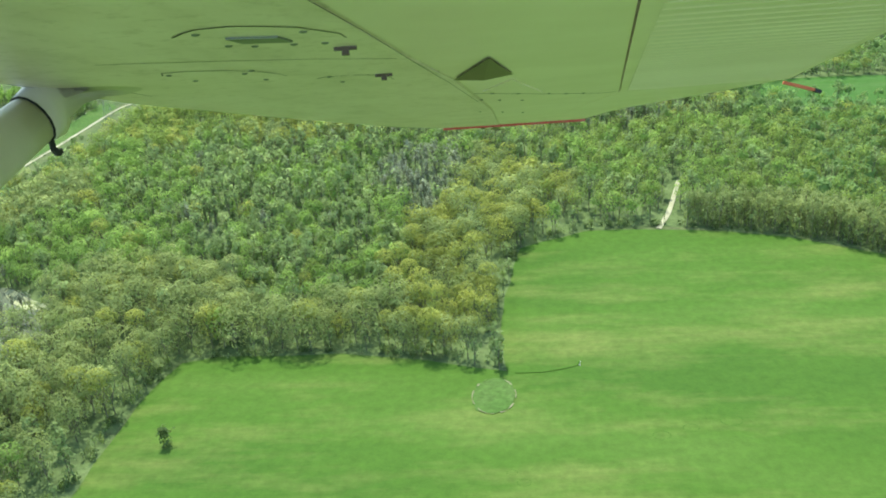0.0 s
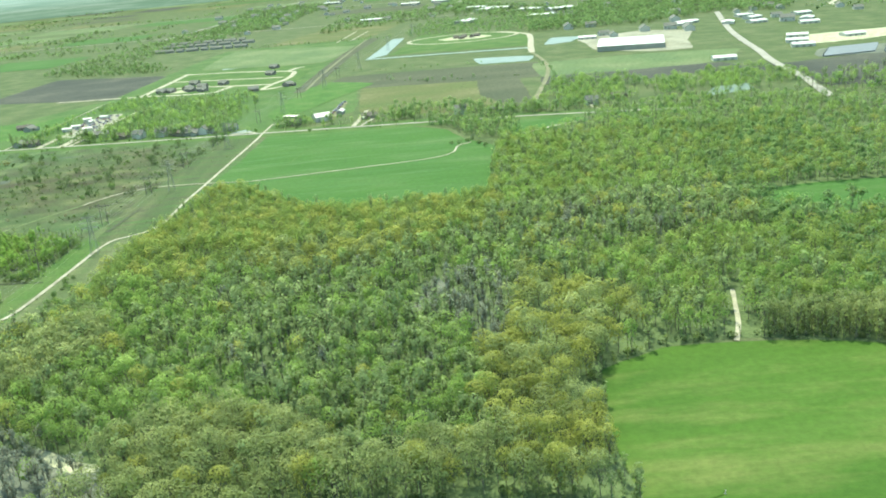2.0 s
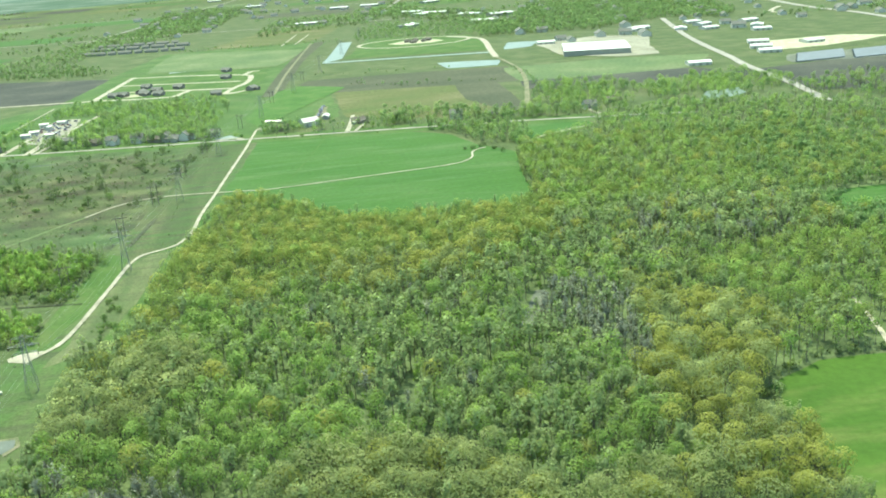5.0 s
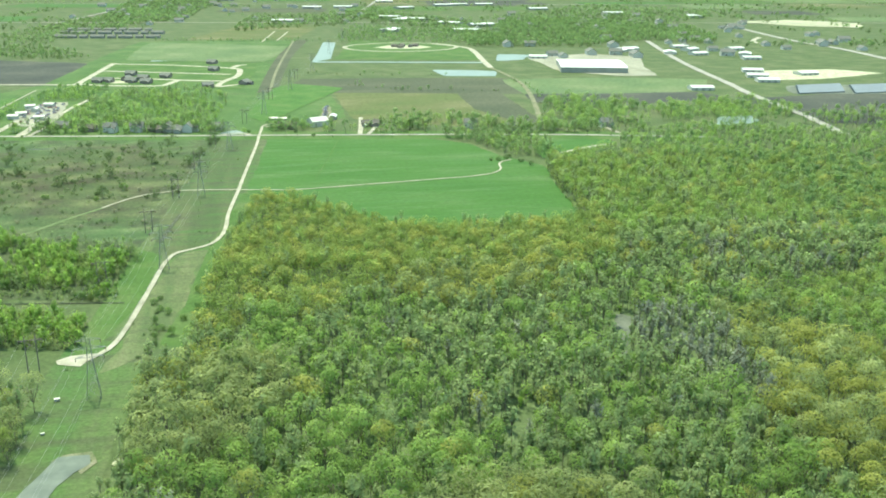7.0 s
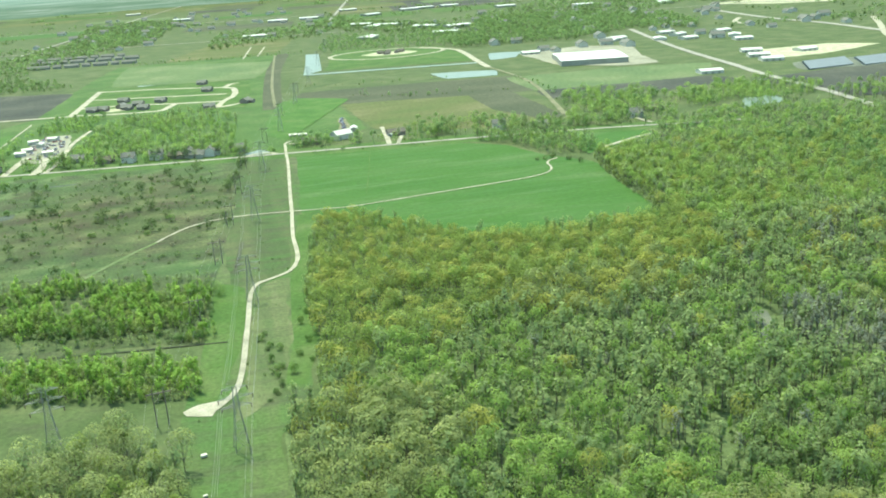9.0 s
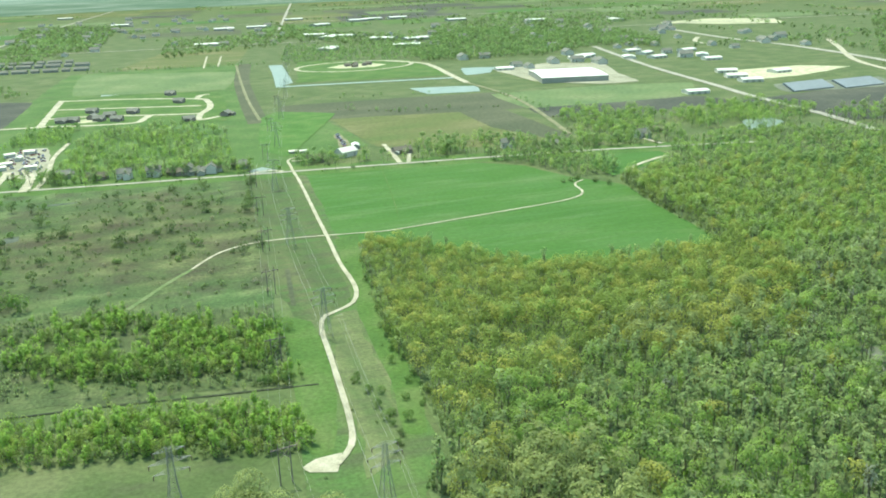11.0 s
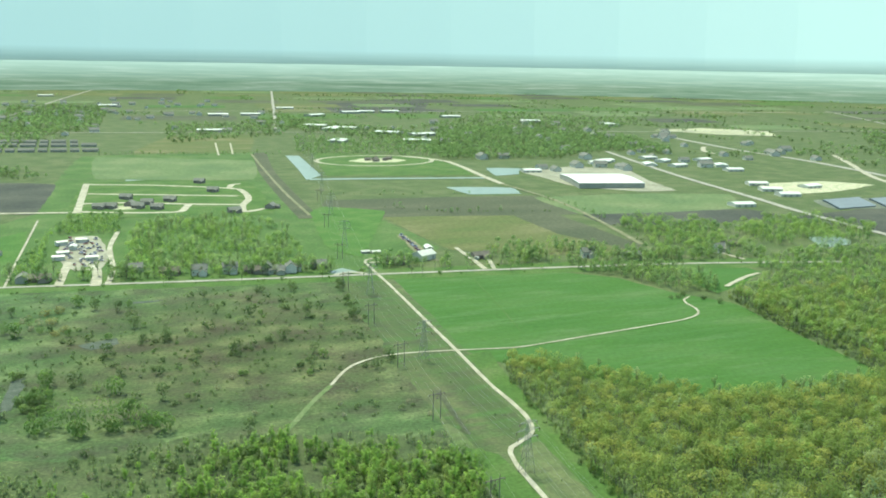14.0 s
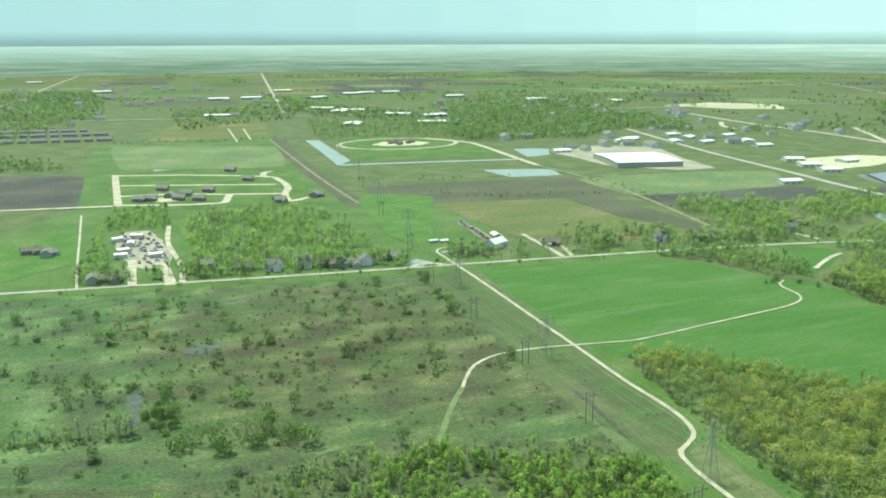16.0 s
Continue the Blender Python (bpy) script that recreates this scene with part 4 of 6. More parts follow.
# smaller scrub over the meadow, too many to count
g = Grove()
MEADOW = [(-30, -60), (-200, -5), (-330, 10), (-340, -380), (-200, -310), (-110, -290), (-62, -280), (-50, -150)]
for x, y in scatter(MEADOW, 5.2, 77):
    n0 = noise.noise((x * 0.02, y * 0.02, 2.0)) + 0.55 - math.hypot(x + 125, y + 160) / 190
    if r.random() < 0.2 + 0.75 * max(0, n0):
        g.add("bush_light" if r.random() < .8 else "bush_green" if r.random() < .6 else "pale_bush", int(r.integers(4)), x, y, r.uniform(0.16, 0.5) * (2.4 if r.random() < 0.16 else 1), r.uniform(0, 6))
for x, y in scatter([(-40, -20), (4, -30), (-12, -200), (-30, -380), (-50, -500), (-85, -500), (-70, -380), (-55, -200)], 9, 78):
    if r.random() < 0.2:
        g.add("bush_light", int(r.integers(4)), x, y, r.uniform(0.12, 0.3), r.uniform(0, 6))
g.done("meadow_scrub", "low scrub and tussocks scattered over the meadow", "scrub")

# ---- water, yards, streets ----
def plain(name, col, rough=0.6, metal=0.0, spread=0.12, size=0.8, spec=0.4):
    m, n, l, b = make(name, rough, metal, spec)
    lo, hi = tuple(c * (1 - spread) for c in col), tuple(min(1, c * (1 + spread)) for c in col)
    v = place(n, l)
    c = ramp(n, l, noise_at(n, l, v, size, 5), [(0.3, lo), (0.7, hi)])
    c = mix(n, l, 0.35, c, ramp(n, l, noise_at(n, l, v, size * 9, 3), [(0.35, (0.7, 0.7, 0.68)), (0.65, (1.1, 1.1, 1.1))]), "MULTIPLY")
    l.new(c, b.inputs["Base Color"])
    return m


m, n, l, b = make("pond_water", 0.45, 0, 0.15)
l.new(ramp(n, l, noise_at(n, l, place(n, l), 14, 4), [(0.3, (0.1, 0.155, 0.115)), (0.7, (0.145, 0.205, 0.155))]), b.inputs["Base Color"])
bump(n, l, b, noise_at(n, l, place(n, l), 1.5, 3), 0.25, 0.1)
M["water"] = m
m, n, l, b = make("dark_pond_water", 0.5, 0, 0.08)
l.new(ramp(n, l, noise_at(n, l, place(n, l), 6, 4), [(0.3, (0.075, 0.1, 0.075)), (0.7, (0.12, 0.15, 0.112))]), b.inputs["Base Color"])
bump(n, l, b, noise_at(n, l, place(n, l), 0.8, 3), 0.2, 0.05)
M["dark_water"] = m
M["mud"] = land("grey_mud", (0.08, 0.1, 0.072), (0.105, 0.128, 0.092), (0.15, 0.172, 0.125), 12, 1.2)
# wet growth, with the shade down in the ditch painted into its dark tone
M["ditch_shade"] = land("ditch_growth_and_shade", (0.024, 0.032, 0.02), (0.034, 0.045, 0.026), (0.05, 0.068, 0.034), 5, 0.8)
M["wet_grass"] = land("wet_grey_grass", (0.05, 0.07, 0.048), (0.062, 0.084, 0.06), (0.08, 0.1, 0.076), 5, 0.8)
M["silt"] = land("pale_silt", (0.23, 0.26, 0.155), (0.31, 0.335, 0.205), (0.39, 0.405, 0.27), 8, 1.0)
M["lot"] = land("pale_concrete_lot", (0.17, 0.185, 0.125), (0.215, 0.23, 0.16), (0.27, 0.28, 0.205), 40, 3)
M["roof_white"] = plain("white_metal_roof", (0.43, 0.46, 0.36), 0.4, 0.0, 0.08)
M["roof_grey"] = plain("grey_shingles", (0.115, 0.13, 0.1), 0.9, 0, 0.2, 0.5)
M["roof_brown"] = plain("brown_shingles", (0.09, 0.09, 0.065), 0.9, 0, 0.2, 0.5)
M["wall_white"] = plain("white_siding", (0.43, 0.45, 0.35), 0.7)
M["wall_tan"] = plain("tan_brick", (0.2, 0.185, 0.145), 0.85)
M["wall_grey"] = plain("grey_siding", (0.24, 0.26, 0.2), 0.7)
M["dark_glass"] = plain("dark_window_glass", (0.03, 0.035, 0.04), 0.1)
M["door_paint"] = plain("brown_door_paint", (0.1, 0.06, 0.04), 0.5)
M["film"] = plain("grey_cover_film", (0.17, 0.21, 0.2), 0.5, 0.0, 0.1)
M["tyre"] = plain("black_rubber", (0.02, 0.02, 0.02), 0.8)
M["steel"] = plain("galvanised_steel", (0.2, 0.22, 0.19), 0.55, 0.4)
M["timber"] = plain("weathered_pole_timber", (0.13, 0.115, 0.095), 0.9)
M["wire"] = plain("aluminium_wire", (0.26, 0.28, 0.26), 0.5, 0.5)
M["porcelain"] = plain("brown_insulator", (0.09, 0.06, 0.045), 0.4)
m, n, l, b = make("mixed_car_paint", 0.35, 0, 0.5)
o = n.new("ShaderNodeObjectInfo")
l.new(ramp(n, l, o.outputs["Random"], [(0.0, (0.35, 0.36, 0.36)), (0.25, (0.12, 0.13, 0.13)), (0.45, (0.42, 0.42, 0.4)), (0.62, (0.06, 0.065, 0.07)), (0.82, (0.25, 0.07, 0.05)), (1.0, (0.08, 0.12, 0.22))]), b.inputs["Base Color"])
M["paint"] = m

sheet("pond_middle", [(227, 410), (305, 385), (293, 333), (231, 343)], 0.1, "water", "shallow grey-green pond between the fields", "pond", 3)
sheet("pond_long", [(114, 823), (135, 817), (106, 563), (75, 519), (92, 640)], 0.1, "water", "long pale pond beside the corridor", "pond", 1, False)
ribbon("canal", [(80, 524), (183, 507), (312, 482)], 12, 0.1, "water", "straight pale drainage canal", "canal")
sheet("pond_small", [(363, 589), (409, 571), (378, 510), (338, 501)], 0.1, "water", "small pond beside the works", "pond", 3)
sheet("pond_east", [(404, -40), (428, 2), (460, 4), (456, -20), (440, -36)], 0.12, "water", "small pond among the trees", "pond", 3)
sheet("swamp", [(-29, -601), (-12, -591), (4, -594), (24, -608), (35, -622), (29, -639), (17, -651), (0, -649), (-15, -638)], 0.1, "mud", "grey flooded mud with bare trees", "swamp", 3)
sheet("silt_bank", [(1, -592), (7, -595), (16, -602), (25, -606), (28, -611), (18, -610), (9, -604), (4, -598)], 0.16, "silt", "pale silt bank at the edge of the swamp", "bank", 1.5)
ribbon("creek", [(-49, -548), (-40, -566), (-32, -577), (-24, -583), (-8, -592), (3, -594)], 4, 0.12, "mud", "narrow creek winding to the swamp", "creek")
ribbon("meadow_ditch", [(-250, -366), (-209, -380), (-175, -390), (-151, -393), (-130, -396), (-109, -400), (-89, -403), (-64, -407)], 1.0, 0.06, "ditch_shade", "overgrown ditch across the meadow, its shade painted dark", "ditch", 0.8)
ribbon("ditch", [(-50, -262), (-53, -285), (-57, -318)], 2.5, 0.08, "brown_field", "wet ditch in the corridor", "ditch")
sheet("meadow_pool", [(-212, -133), (-203, -129), (-191, -126), (-190, -137), (-204, -143)], 0.1, "wet_grass", "shallow grey pool in the meadow", "pond", 2.5)
sheet("meadow_puddle", [(-180, -45), (-168, -46), (-157, -48), (-166, -51), (-178, -50)], 0.1, "wet_grass", "narrow puddle in the wet meadow", "pond", 1.5)
sheet("wet_hollow", [(-243, -184), (-236, -181), (-238, -205), (-241, -224), (-247, -226), (-244, -205)], 0.1, "wet_grass", "wet grey hollow beside the hedge", "pond", 1.5)
sheet("wood_pool", [(144, -459), (149, -463), (132, -500), (127, -498)], 0.1, "mud", "narrow wet gap in the wood", "pond", 0.8)
sheet("wet_corner", [(-36, -4), (-22, 8), (-14, -6), (-24, -12)], 0.1, "water", "flooded patch beside the road", "pond", 1.5)
sheet("corridor_pond", [(-76, -564), (-70, -548), (-67, -540), (-58, -540), (-57, -545), (-61, -549), (-65, -557), (-68, -572)], 0.13, "dark_water", "small grey pond under the power line", "pond", 1.6)
sheet("pond_bank", [(-69, -542), (-66, -538.5), (-58, -538), (-55.5, -545), (-59, -551), (-60, -549), (-57, -544), (-59, -541), (-66, -541)], 0.1, "path", "worn pale bank round the pond", "bank", 0.6)
sheet("silt_patch", [(-51, -547), (-49, -543), (-46, -547), (-48, -550)], 0.15, "silt", "pale silt patch at the head of the creek", "bank", 0.5)
sheet("field_west", [(-330, 190), (-290, 185), (-248, 236), (-252, 101), (-300, 60), (-340, 90)], 0.05, "lawn", "bright green field beside the lane", "field", 2)
sheet("grass_strip", [(-164, 217), (-147, 209), (-156, 72), (-173, 93)], 0.05, "lawn", "bright grass strip beside the woodlot", "field", 1.5)
sheet("trial_beds", [(-118, 906), (66, 883), (138, 1236), (-26, 1221)], 0.05, "tan_field", "tan plots of bare ground beyond the estate", "field", 3)
sheet("bare_field_far", [(424, 1982), (759, 1922), (1140, 2859), (668, 2583)], 0.07, "dark_field", "wide bare brown field in the distance", "field", 4)
sheet("bare_strip_east", [(1080, 1204), (1243, 1240), (1339, 1124), (1262, 992), (1155, 1066)], 0.07, "silt", "pale bare strip beyond the highway", "ground", 6)
for pts in ([(39, 1068), (12, 847)], [(64, 1057), (37, 865)]):
    ribbon("plot_track", pts, 3, 0.12, "gravel", "pale track between the plots", "track")
sheet("flooded_field", [(-142, 611), (-98, 625), (-104, 570), (-144, 566)], 0.1, "water", "flooded patch of field", "pond", 4)
bm = bmesh.new()
for k in range(40):  # a ring of dry stalks round a wet hollow in the crop
    a0, a1 = math.tau * k / 40, math.tau * (k + 1) / 40
    w0, w1 = (0.3 + 0.8 * noise.noise((math.cos(a) * 2, math.sin(a) * 2, 7)) for a in (a0, a1))
    if k % 7 in (2, 3) or 5 < k < 15 and k % 3:
        continue
    q = [bm.verts.new((188 + (6.4 - s * w) * math.cos(a), -672 + (9.0 - s * w) * math.sin(a), 0.32)) for a, s, w in ((a0, 0, 0), (a1, 0, 0), (a1, 1, w1), (a0, 1, w0))]
    bm.faces.new(q)
tagged(part("hollow_rim", bm, "path"), "pale dry ring round a hollow in the crop", "ground", kind="structure")
sheet("hollow", [(183, -679), (188, -681), (193, -678), (194, -672), (193, -665), (188, -663), (183, -666), (182, -672)], 0.1, "verge", "rough green hollow in the crop", "ground", 0.8)
ribbon("crop_ditch", [(194, -660), (202, -660), (212, -657), (213, -655)], 1.1, -0.02, "crop_dark", "dark green drainage line in the crop", "ditch")
for x, y, q in ((251, -686, 2.4), (232, -692, 1.9), (240, -689, 1.7), (196, -710, 1.4), (193, -706, 1.1)):
    bm = bmesh.new()
    for k in range(18):  # a thin broken ring, flat in the crop
        if (k * 7 + int(x)) % 5 == 0:
            continue
        a0, a1 = math.tau * k / 18, math.tau * (k + 1) / 18
        bm.faces.new([bm.verts.new((x + q * w * 1.3 * math.cos(a), y + q * w * math.sin(a), 0.1)) for a, w in ((a0, 1), (a1, 1), (a1, 0.88), (a0, 0.88))])
    tagged(part("crop_ring", bm, "crop_dark"), "dark green ring of lush crop", "ground", kind="structure")
bm = bmesh.new()
bmesh.ops.create_cone(bm, cap_ends=True, segments=8, radius1=0.22, radius2=0.2, depth=2.4, matrix=Matrix.Translation((0, 0, 1.2)))
bmesh.ops.create_cube(bm, size=0.5, matrix=Matrix.Translation((0.3, 0, 0.25)))
drain = tagged(new("drain_pipe"), "short white drain pipe standing in the crop", "pipe")
drain.location = (213, -657, 0)
drain.scale = (0.6, 0.6, 0.6)
drain.rotation_euler = (0, radians(14), 0)
part("pipe", bm, "wall_white", drain)

# sports ground
sheet("sports_lawn", [(120, 600), (150, 780), (174, 858), (332, 765), (322, 515), (110, 556)], 0.07, "verge", "green lawn of the sports ground", "lawn", 2)
oval = [(233 + 92 * math.cos(t * math.tau / 20), 722 + 72 * math.sin(t * math.tau / 20)) for t in range(20)]
ribbon("oval_lane", oval + oval[:1], 7, 0.12, "gravel", "pale oval lane round the sports ground", "track")
sheet("play_area", [(190, 720), (215, 750), (262, 748), (285, 716), (255, 690), (210, 694)], 0.12, "silt", "bare pale middle of the sports ground", "ground", 6)
ribbon("park_lane", [(296, 769), (335, 700), (335, 629), (318, 500), (309, 420)], 9, 0.14, "gravel", "pale lane to the sports ground", "road")
ribbon("lane_diagonal", [(309, 420), (309, 293), (293, 181), (256, 20)], 5, 0.12, "path", "worn farm lane between the fields", "track")
# housing estate
for pts in ([(-190, 541), (-107, 511), (-33, 466), (-22, 437), (-25, 380), (-39, 336)], [(-193, 460), (-116, 432), (-33, 400)], [(-199, 387), (-151, 380), (-95, 356), (-39, 336)],
            [(-204, 333), (-157, 314), (-130, 308), (-108, 308), (-99, 334), (-93, 354)], [(-192, 548), (-206, 325)], [(-39, 336), (-45, 291), (-22, 304)], [(-33, 466), (-24, 498), (-13, 502)],
            [(-208, 330), (-320, 350)]):
    ribbon("estate_street", pts, 7.5, 0.13, "gravel", "pale new street of the housing estate", "road")
for pts, w in (([(-198, 5), (-196, 58), (-206, 100)], 7), ([(-222, 12), (-215, 89)], 6), ([(4, 20), (23, 20)], 4), ([(92, 54), (86, 0), (82, -28)], 4), ([(-33, -13), (-20, -7), (-9, -16)], 4),
               ([(100, 5), (89, -30)], 3.5), ([(-173, 210), (-183, 137), (-184, 60), (-190, 8)], 4), ([(-241, 290), (-247, 185), (-252, 101), (-256, 20)], 1.8), ([(300, -28), (302, -60)], 4), ([(226, -133), (240, -124), (263, -111), (279, -105)], 3.5)):
    ribbon("driveway", pts, w, 0.12, "gravel", "pale gravel driveway", "driveway")
sheet("scrap_yard", [(-214, 196), (-191, 195), (-186, 140), (-184, 101), (-194, 56), (-212, 60), (-225, 116)], 0.1, "lot", "pale bare ground of the scrap yard", "yard", 3)
sheet("building_plot", [(-172, 338), (-150, 334), (-138, 346), (-146, 366), (-166, 362)], 0.12, "silt", "pale bare building plot between new houses", "ground", 2.5)
sheet("farmyard", [(62, 122), (70, 120), (66, 80), (61, 30), (60, 10), (48, 14), (54, 60)], 0.1, "path", "worn ground along the farm sheds", "yard", 2)
ribbon("strip_track", [(13, 250), (24, 420), (44, 640), (66, 860)], 3.5, 0.14, "path", "pale worn track along the brown strip", "track")
# works and highway
sheet("works_lot", [(390, 521), (494, 576), (562, 519), (520, 400), (498, 305), (445, 310), (388, 373), (393, 474)], 0.09, "lot", "wide pale lot round the warehouse", "yard", 2)
ribbon("road_north_east", [(681, 768), (610, 503), (577, 357), (551, 219), (533, 136), (516, 16), (507, -32), (492, -100)], 9, 0.14, "asphalt", "pale highway running past the works", "road")
ribbon("highway_east", [(1010, 1100), (967, 873), (945, 720), (941, 581), (915, 420), (876, 262), (800, 20)], 13, 0.14, "asphalt", "broad pale highway", "road")
ribbon("highway_branch", [(1060, 620), (984, 509), (865, 340), (804, 196), (750, 60)], 9, 0.15, "gravel", "pale new carriageway beside the highway", "road")
ribbon("slip_road", [(921, 808), (870, 740), (856, 690)], 9, 0.15, "gravel", "pale slip road off the highway", "road")
sheet("nursery_beds", [(609, 190), (756, 180), (706, 108), (582, 128)], 0.08, "mud", "grey ground under rows of covers", "yard", 2)
sheet("pale_lot_east", [(640, 330), (760, 330), (800, 280), (690, 240), (610, 240)], 0.08, "silt", "pale gravel yard of the works", "yard", 4)
sheet("estate_lawn", [(-215, 300), (-20, 270), (0, 520), (-190, 560)], 0.05, "verge", "green lawns of the housing estate", "lawn", 2)
sheet("green_field_north", [(-172, 860), (50, 760), (10, 540), (-180, 590)], 0.055, "pale_field", "broad dull green field behind the estate", "field", 2)
sheet("strip_lawn", [(4, 40), (60, 170), (95, 255), (40, 300), (16, 262), (-12, 90)], 0.05, "lawn", "bright green grass beside the farm", "field", 2)


# ---- buildings ----
def box(bm, x0, x1, y0, y1, z0, z1):
    return bmesh.ops.create_cube(bm, size=1, matrix=Matrix.Translation(((x0 + x1) / 2, (y0 + y1) / 2, (z0 + z1) / 2)) @ Matrix.Diagonal((x1 - x0, y1 - y0, z1 - z0, 1)))


def gable_walls(w, d, h, rise):
    bm = bmesh.new()
    lo = [bm.verts.new((x, y, -0.2)) for x, y in ((-w / 2, -d / 2), (w / 2, -d / 2), (w / 2, d / 2), (-w / 2, d / 2))]
    hi = [bm.verts.new((v.co.x, v.co.y, h)) for v in lo]
    a, c = bm.verts.new((-w / 2, 0, h + rise)), bm.verts.new((w / 2, 0, h + rise))
    for f in ((lo[0], lo[1], hi[1], hi[0]), (lo[2], lo[3], hi[3], hi[2]), (lo[1], lo[2], hi[2], c, hi[1]), (lo[3], lo[0], hi[0], a, hi[3])):
        bm.faces.new(f)
    return bm


def gable_roof(w, d, h, rise, over=0.5, thick=0.22):
    bm = bmesh.new()
    for s in (-1, 1):
        drop = over * rise / (d / 2)
        p = [(-w / 2 - over, s * (d / 2 + over), h - drop), (w / 2 + over, s * (d / 2 + over), h - drop), (w / 2 + over, 0, h + rise), (-w / 2 - over, 0, h + rise)]
        lo = [bm.verts.new(q) for q in p]
        hi = [bm.verts.new((q[0], q[1], q[2] + thick)) for q in p]
        bm.faces.new(hi)
        bm.faces.new(lo[::-1])
        for k in range(4):
            bm.faces.new((lo[k], lo[(k + 1) % 4], hi[(k + 1) % 4], hi[k]))
    bmesh.ops.recalc_face_normals(bm, faces=bm.faces[:])
    return bm


def house(label, w, d, h, rise, wall, roof, windows=3, chimney=True, wing=True, name="house", group="houses along the road"):
    base = tagged(new(name), label, "house", group)
    part("wall", gable_walls(w, d, h, rise), wall, base)
    top = part("roof", gable_roof(w, d, h, rise), roof, base)
    if chimney:
        bm = bmesh.new()
        box(bm, w * .2, w * .2 + .8, -0.4, 0.4, h + rise * .4, h + rise + 0.9)
        part("chimney", bm, "wall_tan", top)
    if wing:
        g = gable_walls(d * .7, w * .45, h * .75, rise * .6)
        bmesh.ops.transform(g, matrix=pose(w * .2, -d * .62, 0, 0, 0, 90), verts=g.verts[:])
        part("side_wall", g, wall, base)
        g = gable_roof(d * .7, w * .45, h * .75, rise * .6, 0.4)
        bmesh.ops.transform(g, matrix=pose(w * .2, -d * .62, 0.02, 0, 0, 90), verts=g.verts[:])
        part("side_roof", g, roof, base)
    for s in (-1, 1):
        for k in range(windows):
            x = -w * .38 + w * .76 * k / max(1, windows - 1)
            if s < 0 and wing and abs(x - w * .2) < w * .25:
                continue
            bm = bmesh.new()
            y = s * (d / 2 + 0.03)
            box(bm, x - .65, x + .65, y - .06, y + .06, h * .38, h * .38 + 1.3)
            win = part("window", bm, "wall_white", base)
            bm = bmesh.new()
            box(bm, x - .52, x + .52, y - .09, y + .09, h * .38 + .12, h * .38 + 1.18)
            part("pane", bm, "dark_glass", win)
    bm = bmesh.new()
    box(bm, -w * .12 - .5, -w * .12 + .5, -d / 2 - .1, -d / 2 + .05, -0.1, 2.1)
    part("door", bm, "door_paint", base)
    return base


def put(thing, x, y, turn):
    thing.matrix_world = pose(x, y, 0.12, 0, 0, turn)
    return thing


HOUSES = [  # colours, size, places with their turn
    ("white-sided house with a grey shingle roof beside the road", 11, 8, 5.0, 3.0, "wall_white", "roof_grey", [(-104, 19, -8), (-61, 8, 80), (-78, 12, 78), (-126, 19, -8), (182, -12, -10), (302, -28, 5)]),
    ("low tan house with a brown shingle roof among trees", 15, 8.5, 3.0, 2.2, "wall_tan", "roof_brown", [(-146, 29, -8), (-87, 15, -8), (-234, 33, -5), (23, 14, -10), (331, -5, 20), (-283, 144, 10), (96, 12, 5)]),
    ("grey-sided house with a grey shingle roof among trees", 13, 8, 3.4, 2.4, "wall_grey", "roof_grey", [(-170, 47, 5), (-245, 34, 84), (-72, 7, -6), (-38, 18, -8), (215, -26, -12), (-272, 130, 80)]),
]
for label, w, d, h, rise, wall, roof, spots in HOUSES:
    first = put(house(label, w, d, h, rise, wall, roof), *spots[0])
    for s in spots[1:]:
        copy_thing(first, pose(s[0], s[1], 0.12, 0, 0, s[2]))
ESTATE = [(-184, 350, -15), (-173, 350, -15), (-153, 361, 70), (-146, 344, -15), (-135, 369, -15), (-154, 412, -18), (-110, 383, -20), (-60, 526, -25), (-55, 445, -20), (-56, 289, 10), (-15, 306, 60), (-128, 333, -15)]
first = put(house("new house with grey shingles on a bare lot", 12.5, 9, 3.4, 2.5, "wall_tan", "roof_grey", 3, False, True, "estate_house", "houses of the new estate"), *ESTATE[0])
for s in ESTATE[1:]:
    copy_thing(first, pose(s[0], s[1], 0.12, 0, 0, s[2]))
first = put(house("small house in a row of an older estate", 13, 9, 3.6, 2.6, "wall_grey", "roof_grey", 2, False, False, "row_house", "row houses of the older estate"), -340, 975, -5)
for k in range(1, 34):
    row, col = divmod(k, 12)
    copy_thing(first, pose(-345 + col * 16 + 3 * math.sin(k * 2.1), (972, 1062, 1130)[row] - col * 2.2, 0.1, 0, 0, -6 + 4 * math.sin(k)))


def shed(label, w, d, h, rise, wall="wall_white", roof="roof_white", name="shed", doors=2, group="works buildings"):
    base = tagged(new(name), label, "building", group)
    part("wall", gable_walls(w, d, h, rise), wall, base)
    part("roof", gable_roof(w, d, h, rise, 0.4, 0.3), roof, base)
    for k in range(doors):
        x = -w * .3 + w * .6 * k / max(1, doors - 1)
        bm = bmesh.new()
        box(bm, x - w * .06, x + w * .06, -d / 2 - .1, -d / 2 + .1, -0.1, h * .7)
        part("door", bm, "wall_grey", base)
    return base


